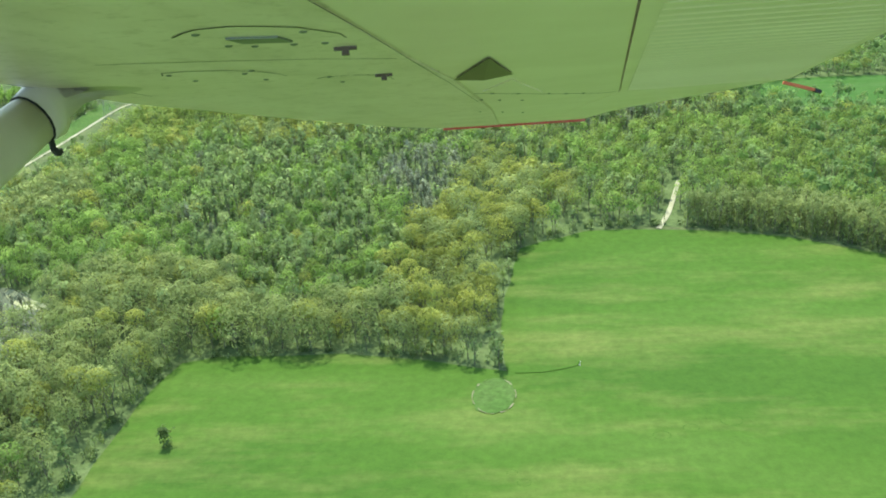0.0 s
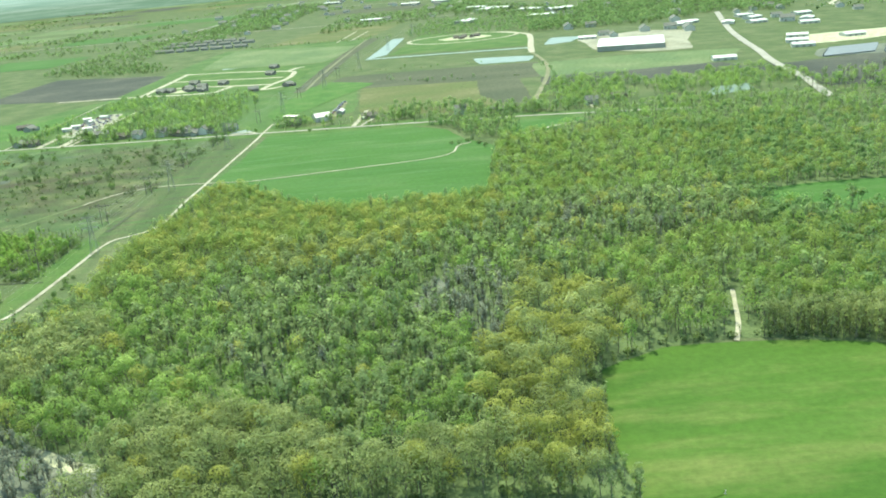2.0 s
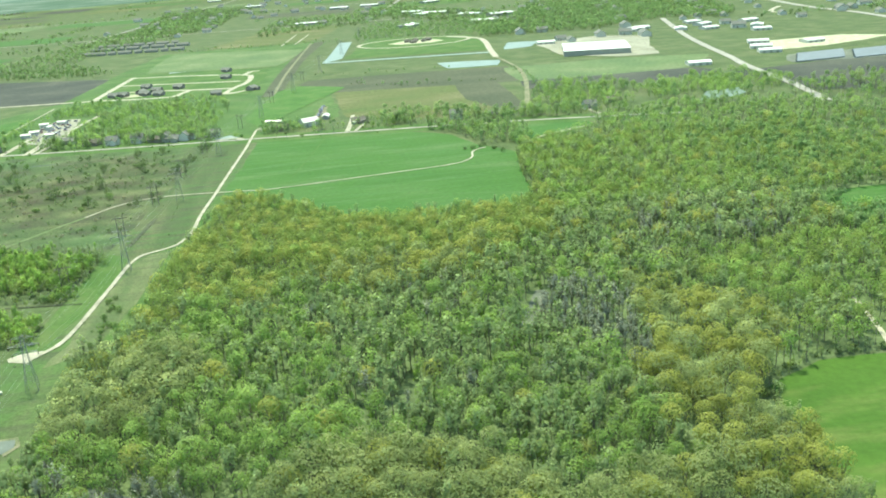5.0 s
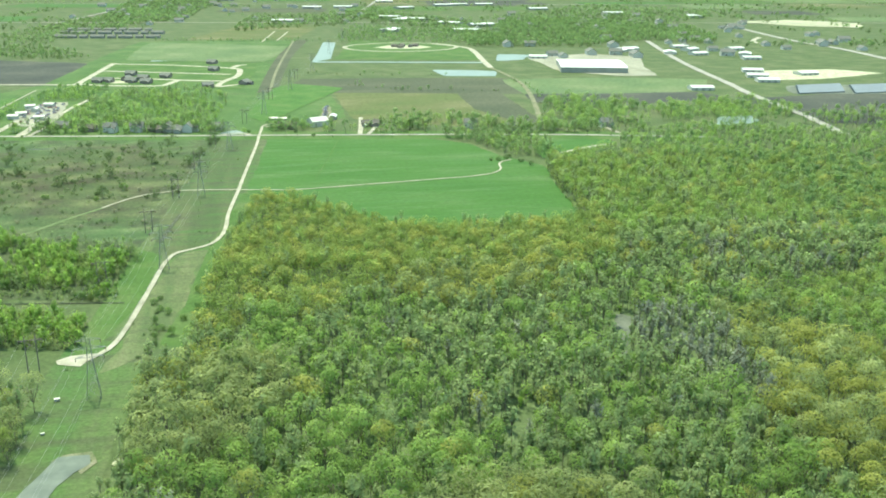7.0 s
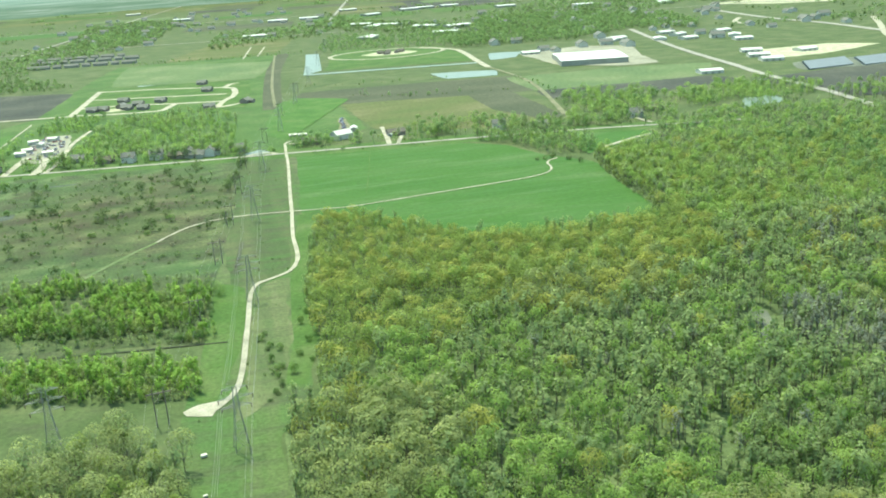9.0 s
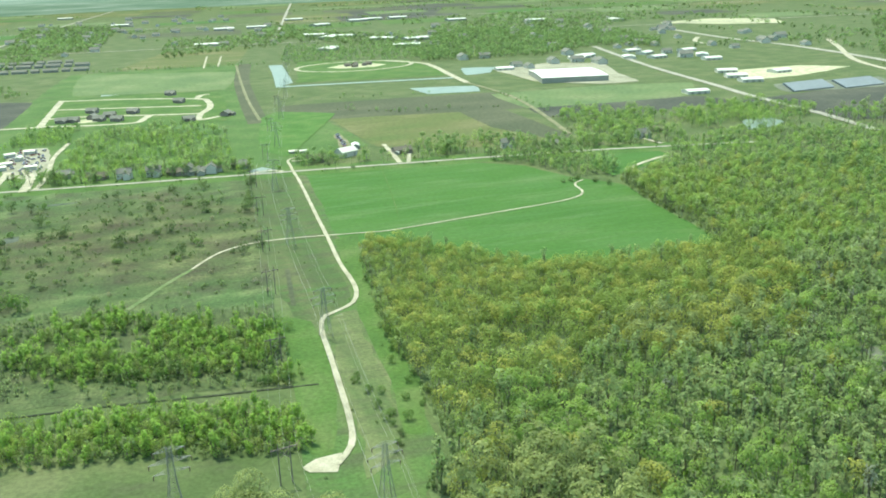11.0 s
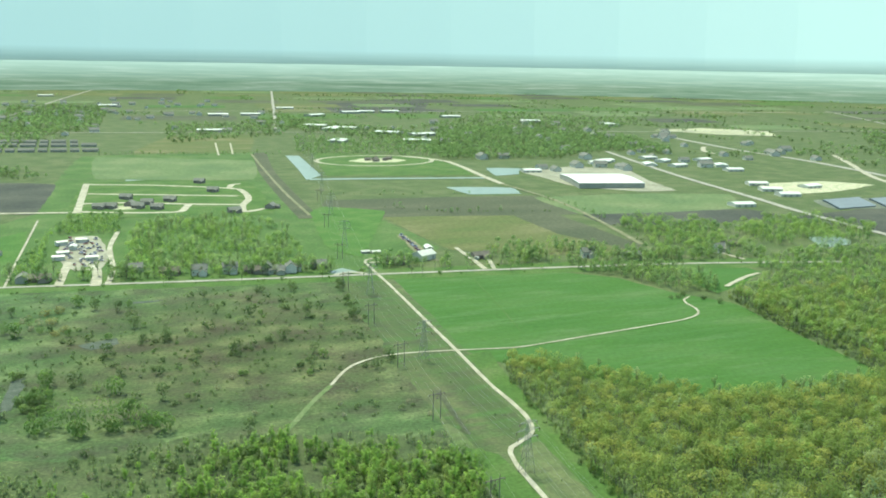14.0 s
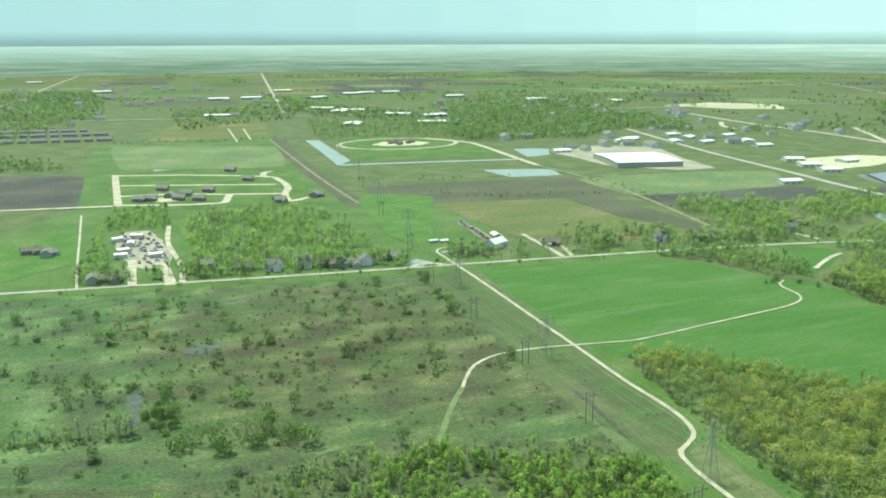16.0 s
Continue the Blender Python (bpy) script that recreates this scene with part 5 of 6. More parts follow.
put(shed("white metal-roofed barn beside the farmhouse", 16, 11, 4.5, 3.0, name="barn", group="farm buildings"), 50, 20, 25)
first = put(shed("low farm shed with a pale metal roof", 12, 6, 2.8, 1.4, "wall_grey", name="farm_shed", group="farm buildings"), 66, 52, 80)
for s in ((20, 53, 5), (12, 56, 0), (93, 20, -5), (91, 8, 60)):
    copy_thing(first, pose(s[0], s[1], 0.12, 0, 0, s[2]) @ Matrix.Scale(0.6, 4))
put(shed("very large white-roofed warehouse on a pale lot", 86, 96, 6.5, 1.6, "wall_grey", "roof_white", "warehouse", 5), 440, 392, -14)
first = put(shed("long white-roofed works building", 26, 18, 3.2, 1.6, "wall_white", "roof_white", "works_hall", 3), 639, 324, -20)
for s in ((618, 274, -20), (607, 230, -15), (495, 179, -8), (666, 537, 10), (715, 466, -10), (589, 624, 5), (685, 646, 0), (692, 284, 5), (560, 600, -15), (630, 560, 70), (735, 520, 60), (760, 600, 10), (407, 528, -10), (682, 600, 30), (577, 613, -8)):
    copy_thing(first, pose(s[0], s[1], 0.12, 0, 0, s[2]))
first = put(shed("broad white hall of the distant town", 52, 30, 5, 1.6, "wall_grey", "roof_white", "town_hall_block", 3, "distant town buildings"), 399, 2134, 0)
rt = np.random.default_rng(8)
for s in ((540, 1917, 5), (65, 1319, -8), (-95, 2307, 0), (324, 1325, 60), (407, 1794, 30), (668, 1944, 0), (-276, 3000, 10), (410, 1012, -20), (259, 1031, 60), (591, 1941, 10), (160, 1843, -8), (246, 1851, -8), (317, 1421, -30), (418, 1206, -40), (363, 1341, -35), (470, 1150, 10), (760, 1700, 0), (900, 1500, -8), (1050, 1350, 80)):
    copy_thing(first, pose(s[0], s[1], 0.1, 0, 0, s[2]))
first = put(house("small distant house of the town", 14, 10, 4, 3, "wall_white", "roof_grey", 2, False, False, "town_house", "distant town houses"), 200, 1300, 0)
for k in range(120):
    x, y = (rt.uniform(-420, 300), rt.uniform(1250, 2700)) if k % 2 else (rt.uniform(400, 1100), rt.uniform(500, 1500))
    copy_thing(first, pose(x, y, 0.1, 0, 0, rt.choice([-8, 82]) + rt.normal(0, 6)) @ Matrix.Scale(rt.uniform(0.9, 1.5), 4))
first = put(house("small pavilion in the middle of the sports ground", 9, 7, 3, 2, "wall_tan", "roof_brown", 2, False, False, "pavilion", "pavilions of the sports ground"), 222, 724, 0)
for x, y, t in ((236, 730, 40), (248, 718, 80), (230, 708, 20), (258, 728, -30)):
    copy_thing(first, pose(x, y, 0.2, 0, 0, t))
# rows of low covers beside the highway
g = shed("long low cover of grey film over nursery beds", 58, 4.2, 1.4, 1.1, "film", "film", "nursery_tunnel", 1, "rows of nursery tunnels")
put(g, 616, 130, 4)
for k in range(1, 16):
    copy_thing(g, pose(616 + (k % 8) * 4 + (k // 8) * 64, 130 + (k % 8) * 7.2 - (k // 8) * 8, 0.1, 0, 0, 4))


# ---- scrap yard ----
def car(name="scrap_car", label="worn car parked on the scrap yard", group="cars of the scrap yard"):
    base = tagged(new(name), label, "car", group)
    bm = bmesh.new()
    box(bm, -2.2, 2.2, -0.85, 0.85, 0.35, 0.95)
    bmesh.ops.bevel(bm, geom=bm.edges[:], offset=0.12, segments=1)
    part("body", bm, "paint", base)
    bm = bmesh.new()
    made = box(bm, -1.2, 1.1, -0.75, 0.75, 0.94, 1.45)
    for v in made["verts"]:
        if v.co.z > 1.2:
            v.co.x *= 0.7
            v.co.y *= 0.88
    part("cabin", bm, "dark_glass", base)
    for x in (-1.35, 1.35):
        for y in (-0.8, 0.8):
            bm = bmesh.new()
            bmesh.ops.create_cone(bm, cap_ends=True, segments=10, radius1=0.33, radius2=0.33, depth=0.22, matrix=pose(x, y, 0.33, 90))
            part("wheel", bm, "tyre", base)
    return base


first = car()
first.matrix_world = pose(-205, 120, 0.62)
rt = np.random.default_rng(4)
for x, y in scatter([(-218, 190), (-192, 192), (-186, 140), (-186, 104), (-196, 66), (-210, 70), (-222, 120)], 7.2, 9):
    if rt.random() < 0.85:
        copy_thing(first, pose(x, y, 0.62, 0, 0, rt.choice([10, 100]) + rt.normal(0, 12)))
first = car("parked_car", "old car parked along the farm track", "cars parked by the farm")
first.matrix_world = pose(66, 121, 0.5, 0, 0, 20)
for k in range(1, 17):
    copy_thing(first, pose(66 - k * 0.75 + rt.normal(0, 1.2), 121 - k * 5.9, 0.5, 0, 0, rt.choice([15, 100]) + rt.normal(0, 10)))
first = put(shed("small pale shed on the scrap yard", 9, 5, 2.8, 0.8, "wall_white", "roof_white", "yard_shed", 1, "sheds of the scrap yard"), -219, 118, 10)
for s in ((-211, 140, 80), (-198, 92, 5), (-220, 160, 20), (-204, 168, -10), (-222, 100, 0)):
    copy_thing(first, pose(s[0], s[1], 0.5, 0, 0, s[2]))


# ---- power line ----
def bar(bm, a, c, w):
    a, c = Vector(a), Vector(c)
    d = c - a
    bmesh.ops.create_cube(bm, size=1, matrix=Matrix.Translation((a + c) / 2) @ d.to_track_quat("Z", "Y").to_matrix().to_4x4() @ Matrix.Diagonal((w, w, d.length, 1)))


def pylon(height=22.0):
    base = tagged(new("pylon"), "grey steel lattice pylon in the grassy corridor", "pylon", "pylons of the power line")
    foot, neck, waist = 2.4, 0.55, height * 0.62
    half = lambda z: foot + (neck * 1.6 - foot) * min(1, z / waist) if z < waist else neck * 1.6 + (neck - neck * 1.6) * (z - waist) / (height - waist)
    for sx in (-1, 1):
        for sy in (-1, 1):
            bm = bmesh.new()
            bar(bm, (sx * foot, sy * foot, -0.3), (sx * half(waist), sy * half(waist), waist), 0.12)
            bar(bm, (sx * half(waist), sy * half(waist), waist), (sx * neck, sy * neck, height), 0.11)
            part("leg", bm, "steel", base)
    levels = [0.0, 0.2, 0.37, 0.5, 0.62, 0.73, 0.83, 0.92, 1.0]
    for face in range(4):
        bm = bmesh.new()
        for z0, z1 in zip(levels, levels[1:]):
            z0, z1 = z0 * height, z1 * height
            for s in (-1, 1):
                p, q = (s * half(z0), half(z0), z0), (-s * half(z1), half(z1), z1)
                bar(bm, p, q, 0.05)
            bar(bm, (-half(z1), half(z1), z1), (half(z1), half(z1), z1), 0.05)
        bmesh.ops.rotate(bm, cent=(0, 0, 0), matrix=Matrix.Rotation(face * math.pi / 2, 3, "Z"), verts=bm.verts[:])
        tagged(part("bracing", bm, "steel", base), kind="stuff")
    for k, z in enumerate((0.68, 0.82, 0.96)):
        z, reach = z * height, (4.6, 5.4, 4.0)[k]
        bm = bmesh.new()
        for s in (-1, 1):
            for y in (-0.5, 0.5):
                bar(bm, (s * 0.6, y, z), (s * reach, 0, z + 0.1), 0.085)
                bar(bm, (s * 0.6, y, z + 1.0), (s * reach, 0, z + 0.15), 0.07)
        arm = tagged(part("cross_arm", bm, "steel", base), kind="stuff")
        for s in (-1, 1):
            bm = bmesh.new()
            bmesh.ops.create_cone(bm, cap_ends=True, segments=8, radius1=0.12, radius2=0.16, depth=1.3, matrix=Matrix.Translation((s * reach, 0, z - 0.6)))
            part("insulator", bm, "porcelain", arm)
    return base


def h_frame(height=14.0):
    base = tagged(new("pole_frame"), "weathered two-legged timber power pole", "power pole", "timber poles of the power line")
    for s in (-1, 1):
        bm = bmesh.new()
        bmesh.ops.create_cone(bm, cap_ends=True, segments=8, radius1=0.22, radius2=0.15, depth=height + 0.3, matrix=Matrix.Translation((s * 1.9, 0, height / 2 - 0.15)))
        part("pole", bm, "timber", base)
    bm = bmesh.new()
    box(bm, -4.2, 4.2, -0.14, 0.14, height - 2.0, height - 1.7)
    part("cross_arm", bm, "timber", base)
    bm = bmesh.new()
    bar(bm, (-1.9, 0, height - 5.5), (1.9, 0, height - 2.2), 0.14)
    bar(bm, (1.9, 0, height - 5.5), (-1.9, 0, height - 2.2), 0.14)
    tagged(part("brace", bm, "timber", base), kind="stuff")
    for x in (-4.0, 0, 4.0):
        bm = bmesh.new()
        bmesh.ops.create_cone(bm, cap_ends=True, segments=8, radius1=0.1, radius2=0.13, depth=1.0, matrix=Matrix.Translation((x, 0, height - 2.5)))
        part("insulator", bm, "porcelain", base)
    return base


def wires(spots, offsets, height, sag, name):
    """Sagging wires from tower to tower."""
    for off, z in offsets:
        cu = bpy.data.curves.new(name, "CURVE")
        cu.dimensions, cu.bevel_depth, cu.bevel_resolution = "3D", 0.02, 0
        cu.materials.append(M["wire"])
        pts = []
        for (x0, y0, t0), (x1, y1, t1) in zip(spots, spots[1:]):
            for k in range(10):
                u = k / 10
                t = radians(t0 + (t1 - t0) * u)
                pts.append((x0 + (x1 - x0) * u + off * math.cos(t), y0 + (y1 - y0) * u + off * math.sin(t), z - 4 * sag * u * (1 - u)))
        x, y, t = spots[-1]
        pts.append((x + off * math.cos(radians(t)), y + off * math.sin(radians(t)), z))
        sp = cu.splines.new("POLY")
        sp.points.add(len(pts) - 1)
        for p, q in zip(sp.points, pts):
            p.co = (*q, 1)
        tagged(new(name, cu), "thin grey power line wire over the corridor", "wire", "wires of the power line")


LINE = [(-74, -640, 8), (-63, -499, 8), (-51, -361, 8), (-40, -218, 8), (-25, -75, -6), (4, 90, -12), (35, 250, -12), (70, 420, -12), (108, 620, -12), (150, 850, -12)]
first = pylon()
first.matrix_world = pose(LINE[0][0], LINE[0][1], 0.1, 0, 0, LINE[0][2])
for x, y, t in LINE[1:]:
    copy_thing(first, pose(x, y, 0.1, 0, 0, t))
copy_thing(first, pose(-121, -482, 0.1, 0, 0, 8) @ Matrix.Scale(1.1, 4))
wires(LINE, [(s * w, 22 * z - 1.2) for z, w in ((0.68, 4.6), (0.82, 5.4), (0.96, 4.0)) for s in (-1, 1)], 22, 3.5, "power_wire")
POLES = [(-90, -600, 8), (-88, -473, 8), (-76, -385, 8), (-64, -298, 8), (-55, -224, 8), (-46, -144, 6), (-38, -60, -4), (-14, 40, -12), (12, 180, -12), (46, 340, -12)]
first = h_frame()
first.matrix_world = pose(POLES[0][0], POLES[0][1], 0.1, 0, 0, POLES[0][2])
for x, y, t in POLES[1:]:
    copy_thing(first, pose(x, y, 0.1, 0, 0, t))
wires(POLES, [(x, 11.0) for x in (-4.0, 0, 4.0)], 14, 1.8, "power_wire")
for k, (x, y) in enumerate(((-75, -500), (-75, -524))):
    bm = bmesh.new()
    box(bm, -1.6, 1.6, -1, 1, 0, 1.2)
    bmesh.ops.bevel(bm, geom=bm.edges[:], offset=0.1, segments=1)
    crate = tagged(new("utility_box"), "pale utility box in the corridor grass", "box", "utility boxes")
    crate.matrix_world = pose(x, y, 0.3, 0, 0, 12) @ Matrix.Scale(0.6 - 0.2 * k, 4)
    part("casing", bm, "wall_white", crate)

# ---- far country ----
rt = np.random.default_rng(17)
FAR = ["pale_field", "tan_field", "brown_field", "verge", "dark_field", "crop_mid", "pale_field", "tan_field"]
WORD = {"pale_field": "pale green", "tan_field": "tan stubble", "brown_field": "bare brown", "verge": "green", "dark_field": "dark ploughed", "crop_mid": "bright green"}
for j in range(15):
    for i in range(-4, 13):
        x0, y0 = -700 + i * 330 + 60 * math.sin(j * 1.7), 900 + j * 270
        if (x0 < 1150 and y0 < 1500 and x0 > -700) or y0 < 0.5 * x0 - 300 or rt.random() < 0.12:
            continue
        w, d = rt.uniform(180, 310), rt.uniform(110, 240)
        c, s = math.cos(radians(-8)), math.sin(radians(-8))
        pts = [(x0 + u * c - v * s, y0 + u * s + v * c) for u, v in ((0, 0), (w, 0), (w, d), (0, d))]
        k = FAR[int(rt.integers(len(FAR)))]
        sheet("far_field", pts, 0.05, k, WORD[k] + " field in the flat distance", "field", 4, False)
for pts in ([(-900, 1420), (100, 1290), (1300, 1120), (2600, 940)], [(-1000, 2200), (800, 1960), (2600, 1720)], [(200, 1300), (420, 2400), (700, 3800)], [(-420, 1250), (-260, 2500), (-60, 3900)],
            [(1113, 1235), (1255, 978)], [(2225, 1853), (1899, 1299), (1500, 700)]):
    ribbon("far_road", pts, 8, 0.12, "asphalt", "pale distant road", "road")
# a raised ring in place of the far land, behind everything else; haze painted on
bm = bmesh.new()
rows = []
for k in range(73):
    a = math.tau * k / 72
    top = 500 + 16 * noise.noise((math.cos(a) * 3, math.sin(a) * 3, 1.5))
    rows.append([bm.verts.new((-50 + d * math.sin(a), -750 + d * math.cos(a), z)) for d, z in ((4350, -2), (4550, 120), (4750, top))])
for p, q in zip(rows, rows[1:]):
    for k in (0, 1):
        bm.faces.new((p[k], q[k], q[k + 1], p[k + 1]))
m, n, l, b = make("painted_haze_distance", 1.0, 0, 0.0)
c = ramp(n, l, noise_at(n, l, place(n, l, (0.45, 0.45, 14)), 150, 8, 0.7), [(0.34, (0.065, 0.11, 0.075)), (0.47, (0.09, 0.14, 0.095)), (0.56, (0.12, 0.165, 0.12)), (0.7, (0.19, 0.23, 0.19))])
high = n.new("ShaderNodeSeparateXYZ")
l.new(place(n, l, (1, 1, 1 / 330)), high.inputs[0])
# haze and pale sky put into the colour, stronger with height
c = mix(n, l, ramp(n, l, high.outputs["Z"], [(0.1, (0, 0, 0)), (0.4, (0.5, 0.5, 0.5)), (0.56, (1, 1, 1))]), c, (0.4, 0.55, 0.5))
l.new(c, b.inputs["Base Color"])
# a faint glow added so the ring does not render dark
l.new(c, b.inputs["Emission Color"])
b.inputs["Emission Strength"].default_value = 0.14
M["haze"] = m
tagged(part("backdrop", bm, "haze"), "faintly glowing backdrop of far land with painted haze", "backdrop", kind="structure")

# ---- the aircraft's wing and strut, as they stand over the start of the walk ----
m, n, l, b = make("grimy_white_aircraft_paint", 0.32, 0, 0.5)
v = place(n, l, (1, 0.25, 1), 5)
c = ramp(n, l, noise_at(n, l, v, 0.12, 6, 0.65), [(0.3, (0.66, 0.575, 0.51)), (0.5, (0.8, 0.7, 0.65)), (0.7, (0.86, 0.765, 0.72))])
c = mix(n, l, 0.8, c, ramp(n, l, noise_at(n, l, place(n, l), 0.035, 4, 0.7), [(0.3, (0.72, 0.7, 0.66)), (0.46, (1, 1, 1)), (1, (1.02, 1.02, 1.02))]), "MULTIPLY")
l.new(c, b.inputs["Base Color"])
M["wing_paint"] = m
m, n, l, b = make("flap_paint", 0.3, 0, 0.5)
l.new(ramp(n, l, noise_at(n, l, place(n, l), 0.3, 4), [(0.35, (0.8, 0.7, 0.63)), (0.65, (0.88, 0.78, 0.72))]), b.inputs["Base Color"])
M["flap_paint"] = m
# white paint toned down: the wing's shade on the strut is in the colour
M["strut_shade_paint"] = plain("shade_toned_strut_paint", (0.58, 0.53, 0.47), 0.35, 0.0, 0.08, 0.2, 0.5)
M["wing_red"] = plain("red_trim_paint", (0.35, 0.05, 0.03), 0.4)
M["seal"] = plain("black_seal", (0.02, 0.02, 0.018), 0.7)
M["wick"] = plain("orange_wick_sleeve", (0.5, 0.1, 0.03), 0.5)
eye0, ahead0, roll0 = Vector(PATH[0][1]), (Vector(PATH[0][2]) - Vector(PATH[0][1])).normalized(), PATH[0][3]
SPAN, FORE, RISE = Vector((-0.0726, 0.9424, -0.3265)), Vector((-0.997, -0.0769, 0.0)), Vector((-0.0251, 0.3256, 0.9452))
wing = tagged(new("aircraft_wing"), "white metal wing and strut of a light aircraft in flight", "aircraft")
wing.matrix_world = Matrix.Translation(eye0) @ Matrix((SPAN, FORE, RISE)).transposed().to_4x4()  # local: out along the span, forward, up


def slab(name, outline, z0, z1, material, parent=wing, label="", bevel=0.0):
    """A flat-bottomed panel; outline as (forward, out)."""
    bm = bmesh.new()
    f = bm.faces.new([bm.verts.new((s, fwd, z0)) for fwd, s in outline])
    made = bmesh.ops.extrude_face_region(bm, geom=[f])
    for v in made["geom"]:
        if isinstance(v, bmesh.types.BMVert):
            v.co.z = z1
    if bevel:
        bmesh.ops.bevel(bm, geom=bm.edges[:], offset=bevel, segments=3, affect="EDGES")
    bmesh.ops.recalc_face_normals(bm, faces=bm.faces[:])
    return part(name, bm, material, parent, label)


U0 = 0.16
slab("leading_skin", [(0.74, 0.3), (0.71, 0.85), (0.70, 1.45), (0.70, 2.02), (0.56, 3.07), (0.30, 4.81), (0.06, 5.7), (-0.30, 5.82), (-0.16, 3.6), (-0.012, 2.02), (0.056, 1.55), (0.128, 0.93), (0.2, 0.3)],
     U0, U0 + 0.13, "wing_paint", bevel=0.004)
slab("flap_skin", [(0.1985, 0.3), (0.1265, 0.93), (0.0545, 1.55), (-0.0135, 2.02), (-0.1615, 3.6), (-0.3015, 5.82), (-0.55, 5.9), (-0.55, 3.05), (-0.225, 1.09), (-0.1, 0.3)], U0 + 0.001, U0 + 0.09, "flap_paint", bevel=0.003)
aileron = slab("aileron", [(-0.1035, 0.3), (-0.2285, 1.09), (-0.5535, 3.05), (-0.5535, 5.9), (-0.84, 6.0), (-0.83, 4.71), (-1.03, 3.48), (-1.09, 3.02), (-0.80, 1.73), (-0.62, 0.9), (-0.5, 0.3)],
               U0 + 0.002, U0 + 0.04, "flap_paint", label="corrugated white aileron")
for k in range(44):  # pressed ridges across the aileron
    s = 0.5 + k * 0.058
    f0 = -0.107 - (s - 0.3) * 0.164 - 0.02
    f1 = (-0.5 - (s - 0.3) * 0.21 if s < 1.73 else -0.80 - (s - 1.73) * 0.225) + 0.02
    bm = bmesh.new()
    v = [bm.verts.new(c) for c in ((s - .006, f0, U0 + .0019), (s + .012, f0, U0 + .0019), (s, f0, U0 + .0004), (s - .006, f1, U0 + .0019), (s + .012, f1, U0 + .0019), (s, f1, U0 + .0004))]
    for q in ((0, 2, 5, 3), (2, 1, 4, 5)):
        bm.faces.new([v[i] for i in q])
    part("ridge", bm, "flap_paint", aileron)
slab("tip_trim", [(0.05, 5.72), (-0.86, 6.02), (-0.86, 6.06), (0.05, 5.76)], U0 - 0.012, U0 + 0.05, "wing_red", label="red-painted wing tip edge")


def line_on(name, pts, width, material, parent=wing):
    """A flat seam on the underside along (forward, out) points."""
    bm = bmesh.new()
    for (f0, s0), (f1, s1) in zip(pts, pts[1:]):
        d = Vector((s1 - s0, f1 - f0)).normalized()
        w = Vector((-d.y, d.x)) * width * (0.5 + 2.0 * abs(d.y))
        bm.faces.new([bm.verts.new((s + k * w.x, f + k * w.y, U0 - 0.0006)) for s, f, k in ((s0, f0, -1), (s1, f1, -1), (s1, f1, 1), (s0, f0, 1))])
    return part(name, bm, material, parent)


line_on("spar_seam", [(0.2, 0.3), (0.13, 0.93), (0.1, 1.17), (0.06, 1.55), (-0.01, 2.18), (-0.09, 2.98)], 0.0009, "seal")
line_on("flap_end_gap", [(-0.53, 2.99), (-0.48, 3.01), (-0.28, 2.82), (-0.07, 2.56)], 0.002, "seal")
line_on("panel_seam", [(0.49, 1.31), (0.32, 1.38), (0.2, 1.44), (0.08, 1.52)], 0.0007, "seal")
line_on("leading_seam", [(0.69, 1.47), (0.68, 1.62), (0.64, 1.72), (0.6, 1.79), (0.6, 1.9)], 0.0015, "seal")
for outline in ([(0.32, 1.11), (0.3, 1.08), (0.28, 1.06), (0.24, 1.055), (0.21, 1.07), (0.17, 1.1), (0.15, 1.14), (0.13, 1.18), (0.127, 1.22)],
                [(0.46, 1.52), (0.45, 1.48), (0.41, 1.48), (0.35, 1.51), (0.31, 1.57), (0.29, 1.63), (0.285, 1.67)], [(0.245, 1.77), (0.23, 1.75), (0.18, 1.745), (0.14, 1.78), (0.115, 1.85), (0.11, 1.91)]):
    line_on("access_panel_edge", outline, 0.0012, "seal")
slab("drain_window", [(0.265, 1.14), (0.205, 1.16), (0.195, 1.21), (0.255, 1.19)], U0 - 0.003, U0 + 0.004, "steel")
bm0 = bmesh.new()
bmesh.ops.create_uvsphere(bm0, u_segments=8, v_segments=5, radius=1.0)
screw = bpy.data.meshes.new("screw")
bm0.to_mesh(screw)
bm0.free()
screw.materials.append(M["steel"])
for f, s in ((0.29, 1.1), (0.28, 1.22), (0.25, 1.24), (0.2, 1.25), (0.16, 1.26), (0.17, 1.14), (0.45, 1.52), (0.44, 1.64), (0.34, 1.58), (0.33, 1.71), (0.32, 1.54), (0.22, 1.75), (0.21, 1.88),
             (-0.12, 2.62), (-0.2, 2.72), (-0.3, 2.83), (-0.36, 2.9), (-0.42, 2.95), (-0.1, 2.9), (-0.16, 3.0), (-0.24, 3.1), (-0.12, 3.75), (-0.22, 3.95), (-0.32, 4.15)):
    ob = new("screw", screw)
    ob.parent = wing
    ob.location, ob.scale = (s, f, U0), (0.006, 0.0055, 0.0025)
for f, s in ((0.14, 1.32), (0.12, 1.78)):
    bm = bmesh.new()
    box(bm, s - 0.004, s + 0.004, f - 0.016, f + 0.016, U0 - 0.005, U0)
    box(bm, s - 0.006, s + 0.006, f - 0.005, f + 0.005, U0 - 0.012, U0)
    part("tie_down_fitting", bm, "porcelain", wing)
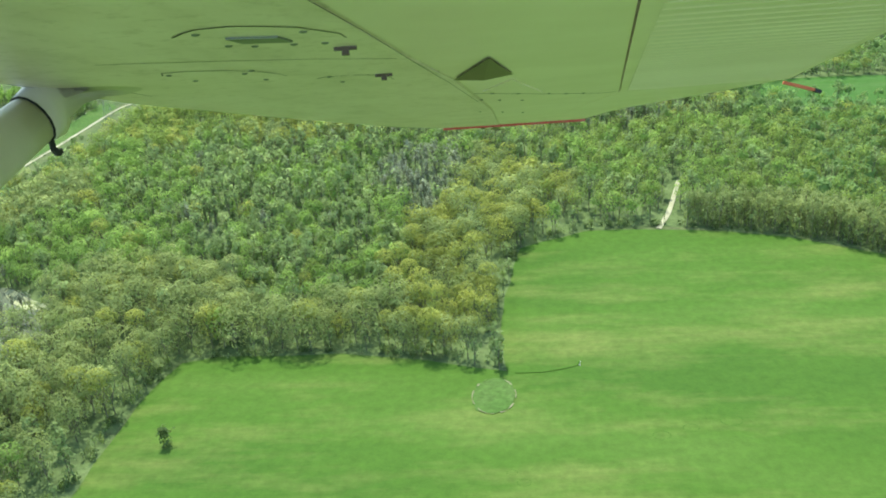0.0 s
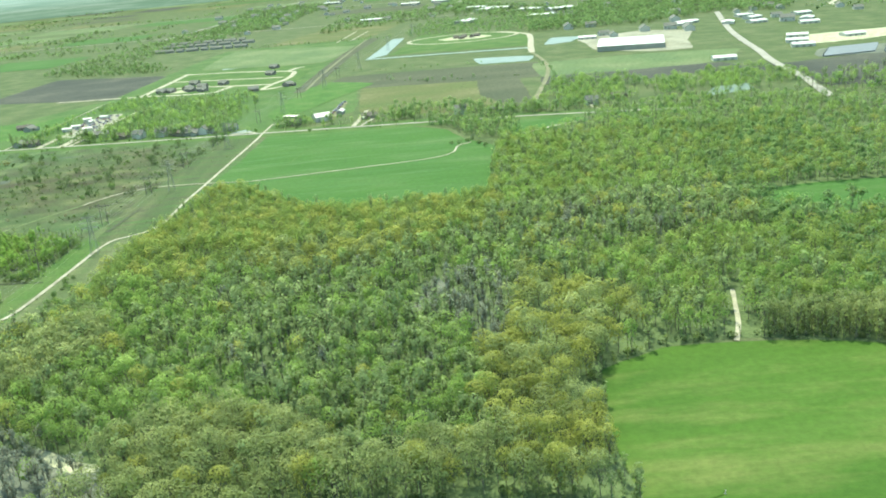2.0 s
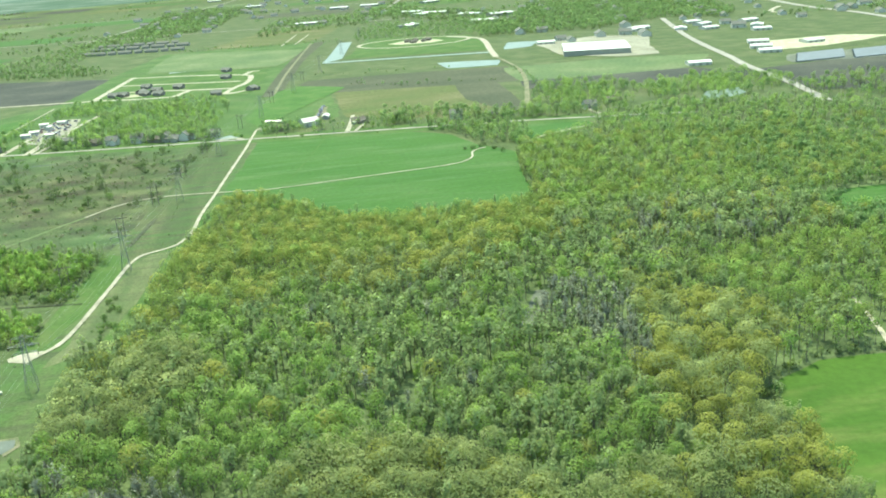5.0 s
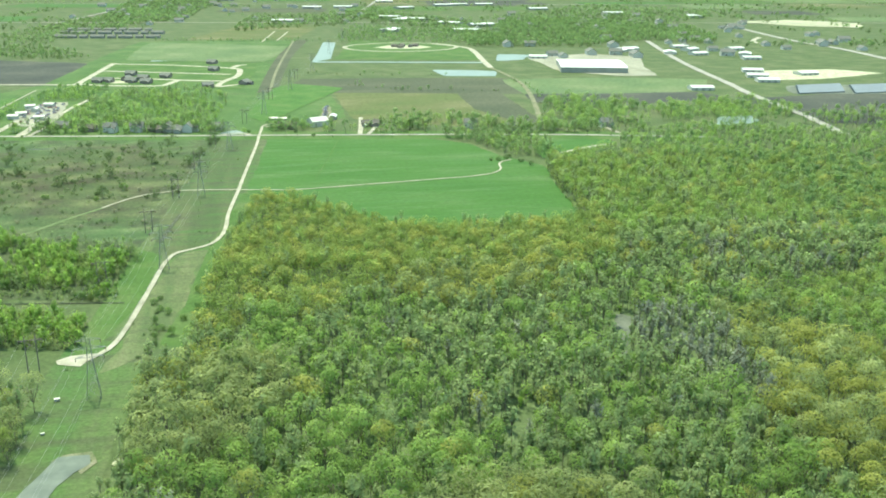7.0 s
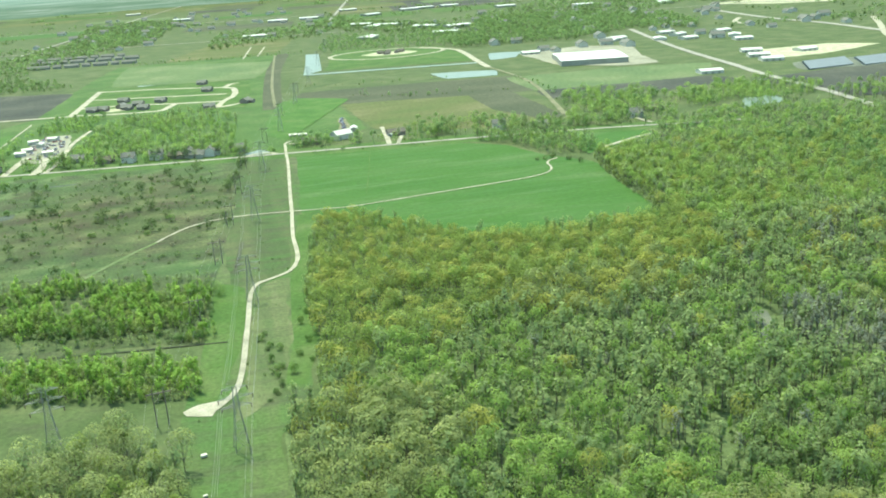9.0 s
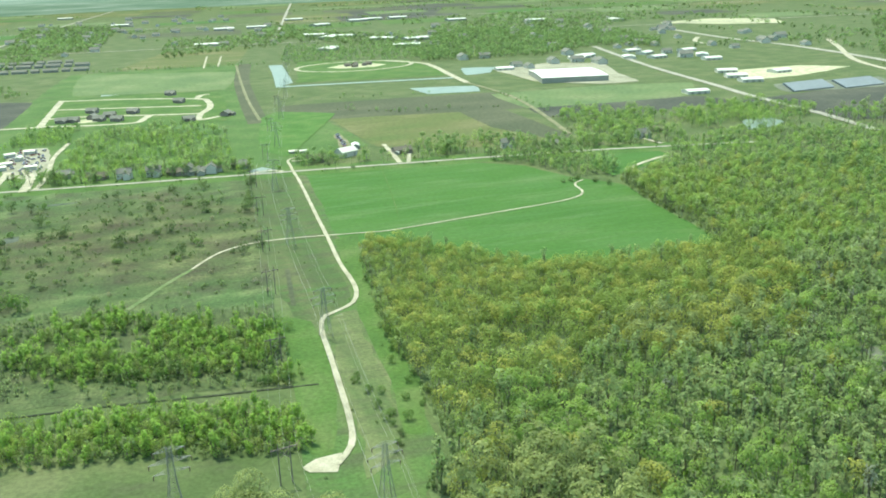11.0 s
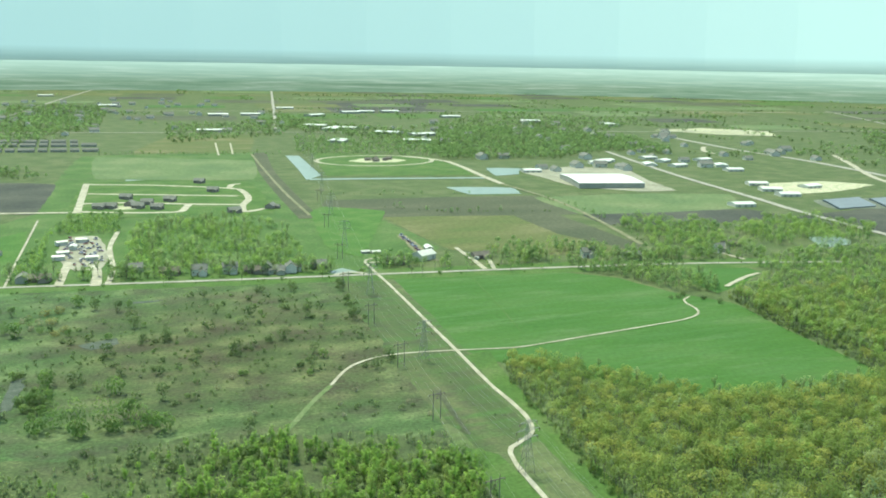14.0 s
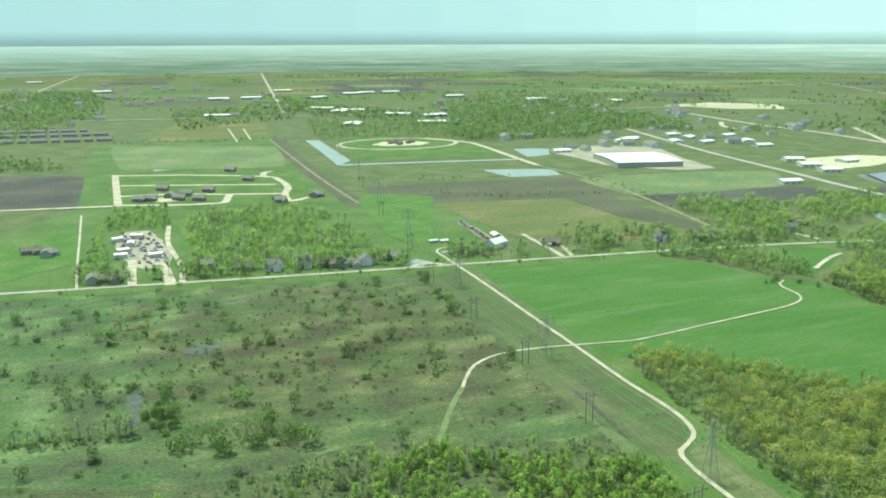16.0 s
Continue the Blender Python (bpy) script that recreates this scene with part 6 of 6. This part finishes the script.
# hinge bracket of the flap
bm = bmesh.new()
v = [bm.verts.new(c) for c in ((2.02, -0.012, U0 - 0.003), (1.6, -0.072, U0 - 0.003), (1.98, -0.137, U0 - 0.003), (1.97, -0.075, U0 - 0.012))]
for q in ((0, 1, 3), (1, 2, 3), (2, 0, 3), (0, 2, 1)):
    bm.faces.new([v[i] for i in q])
part("flap_hinge", bm, "porcelain", wing, "dark brown hinge fairing")
slab("hinge_cover", [(-0.09, 2.5), (-0.145, 2.14), (-0.27, 2.72)], U0 - 0.002, U0 + 0.01, "flap_paint")
bm = bmesh.new()
bar(bm, (3.108, -1.1, 0.155), (3.114, -1.203, 0.124), 0.010)
wick = part("static_wick", bm, "wick", wing)
bm = bmesh.new()
bar(bm, (3.114, -1.203, 0.124), (3.116, -1.225, 0.115), 0.011)
part("wick_tip", bm, "seal", wick)


def oval(centre, axis_a, axis_b, count=16):
    return [Vector(centre) + Vector(axis_a) * math.cos(math.tau * k / count) + Vector(axis_b) * math.sin(math.tau * k / count) for k in range(count)]


def loft(name, rings, material, parent, label=""):
    bm = bmesh.new()
    rows = [[bm.verts.new(p) for p in ring] for ring in rings]
    for a, c in zip(rows, rows[1:]):
        for k in range(len(a)):
            f = bm.faces.new((a[k], a[(k + 1) % len(a)], c[(k + 1) % len(a)], c[k]))
            f.smooth = True
    bm.faces.new(rows[0])
    bm.faces.new(rows[-1][::-1])
    bmesh.ops.recalc_face_normals(bm, faces=bm.faces[:])
    return part(name, bm, material, parent, label)


# the strut, from the wing down towards the cabin
HEAD, FOOT = Vector((1.62, 0.69, 0.134)), Vector((0.99, 0.578, -0.02))
along = (FOOT - HEAD).normalized()
wide = along.cross(HEAD).normalized()
thick = along.cross(wide)
loft("strut", [oval(HEAD + along * d, wide * 0.041, thick * 0.022) for d in (0.11, 0.3, 0.5, 0.66)], "strut_shade_paint", wing, "streamlined wing strut with shade in its paint tone")
loft("strut_cuff", [oval((1.72, 0.61, U0 + 0.015), (0.02, 0.11, 0), (0.12, 0, 0)), oval((1.69, 0.645, U0 - 0.004), (0.0, 0.075, 0), (0.08, 0, 0)),
                    oval(HEAD + along * 0.05, wide * 0.05, thick * 0.03), oval(HEAD + along * 0.135, wide * 0.044, thick * 0.025)], "strut_shade_paint", wing, "flared strut fairing with shade in its paint tone")
loft("cuff_seam", [oval(HEAD + along * d, wide * 0.0446, thick * 0.0256) for d in (0.1335, 0.1365)], "seal", wing)
bm = bmesh.new()
side = wide if wide.y < 0 else -wide
pts = [HEAD + along * 0.137 + side * 0.042, HEAD + along * 0.142 + side * 0.046 + Vector((0, 0, -0.008)), HEAD + along * 0.138 + side * 0.055 + Vector((0, 0, -0.011)), HEAD + along * 0.13 + side * 0.06 + Vector((0, 0, -0.003))]
for a, c in zip(pts, pts[1:]):
    bar(bm, a, c, 0.008)
part("tie_down_hook", bm, "seal", wing)
bm = bmesh.new()
bmesh.ops.create_uvsphere(bm, u_segments=10, v_segments=6, radius=1.0, matrix=Matrix.Translation(HEAD + along * 0.01 - HEAD.normalized() * 0.045) @ Matrix.Diagonal((0.006, 0.011, 0.006, 1)))
part("drain_hole", bm, "seal", wing)
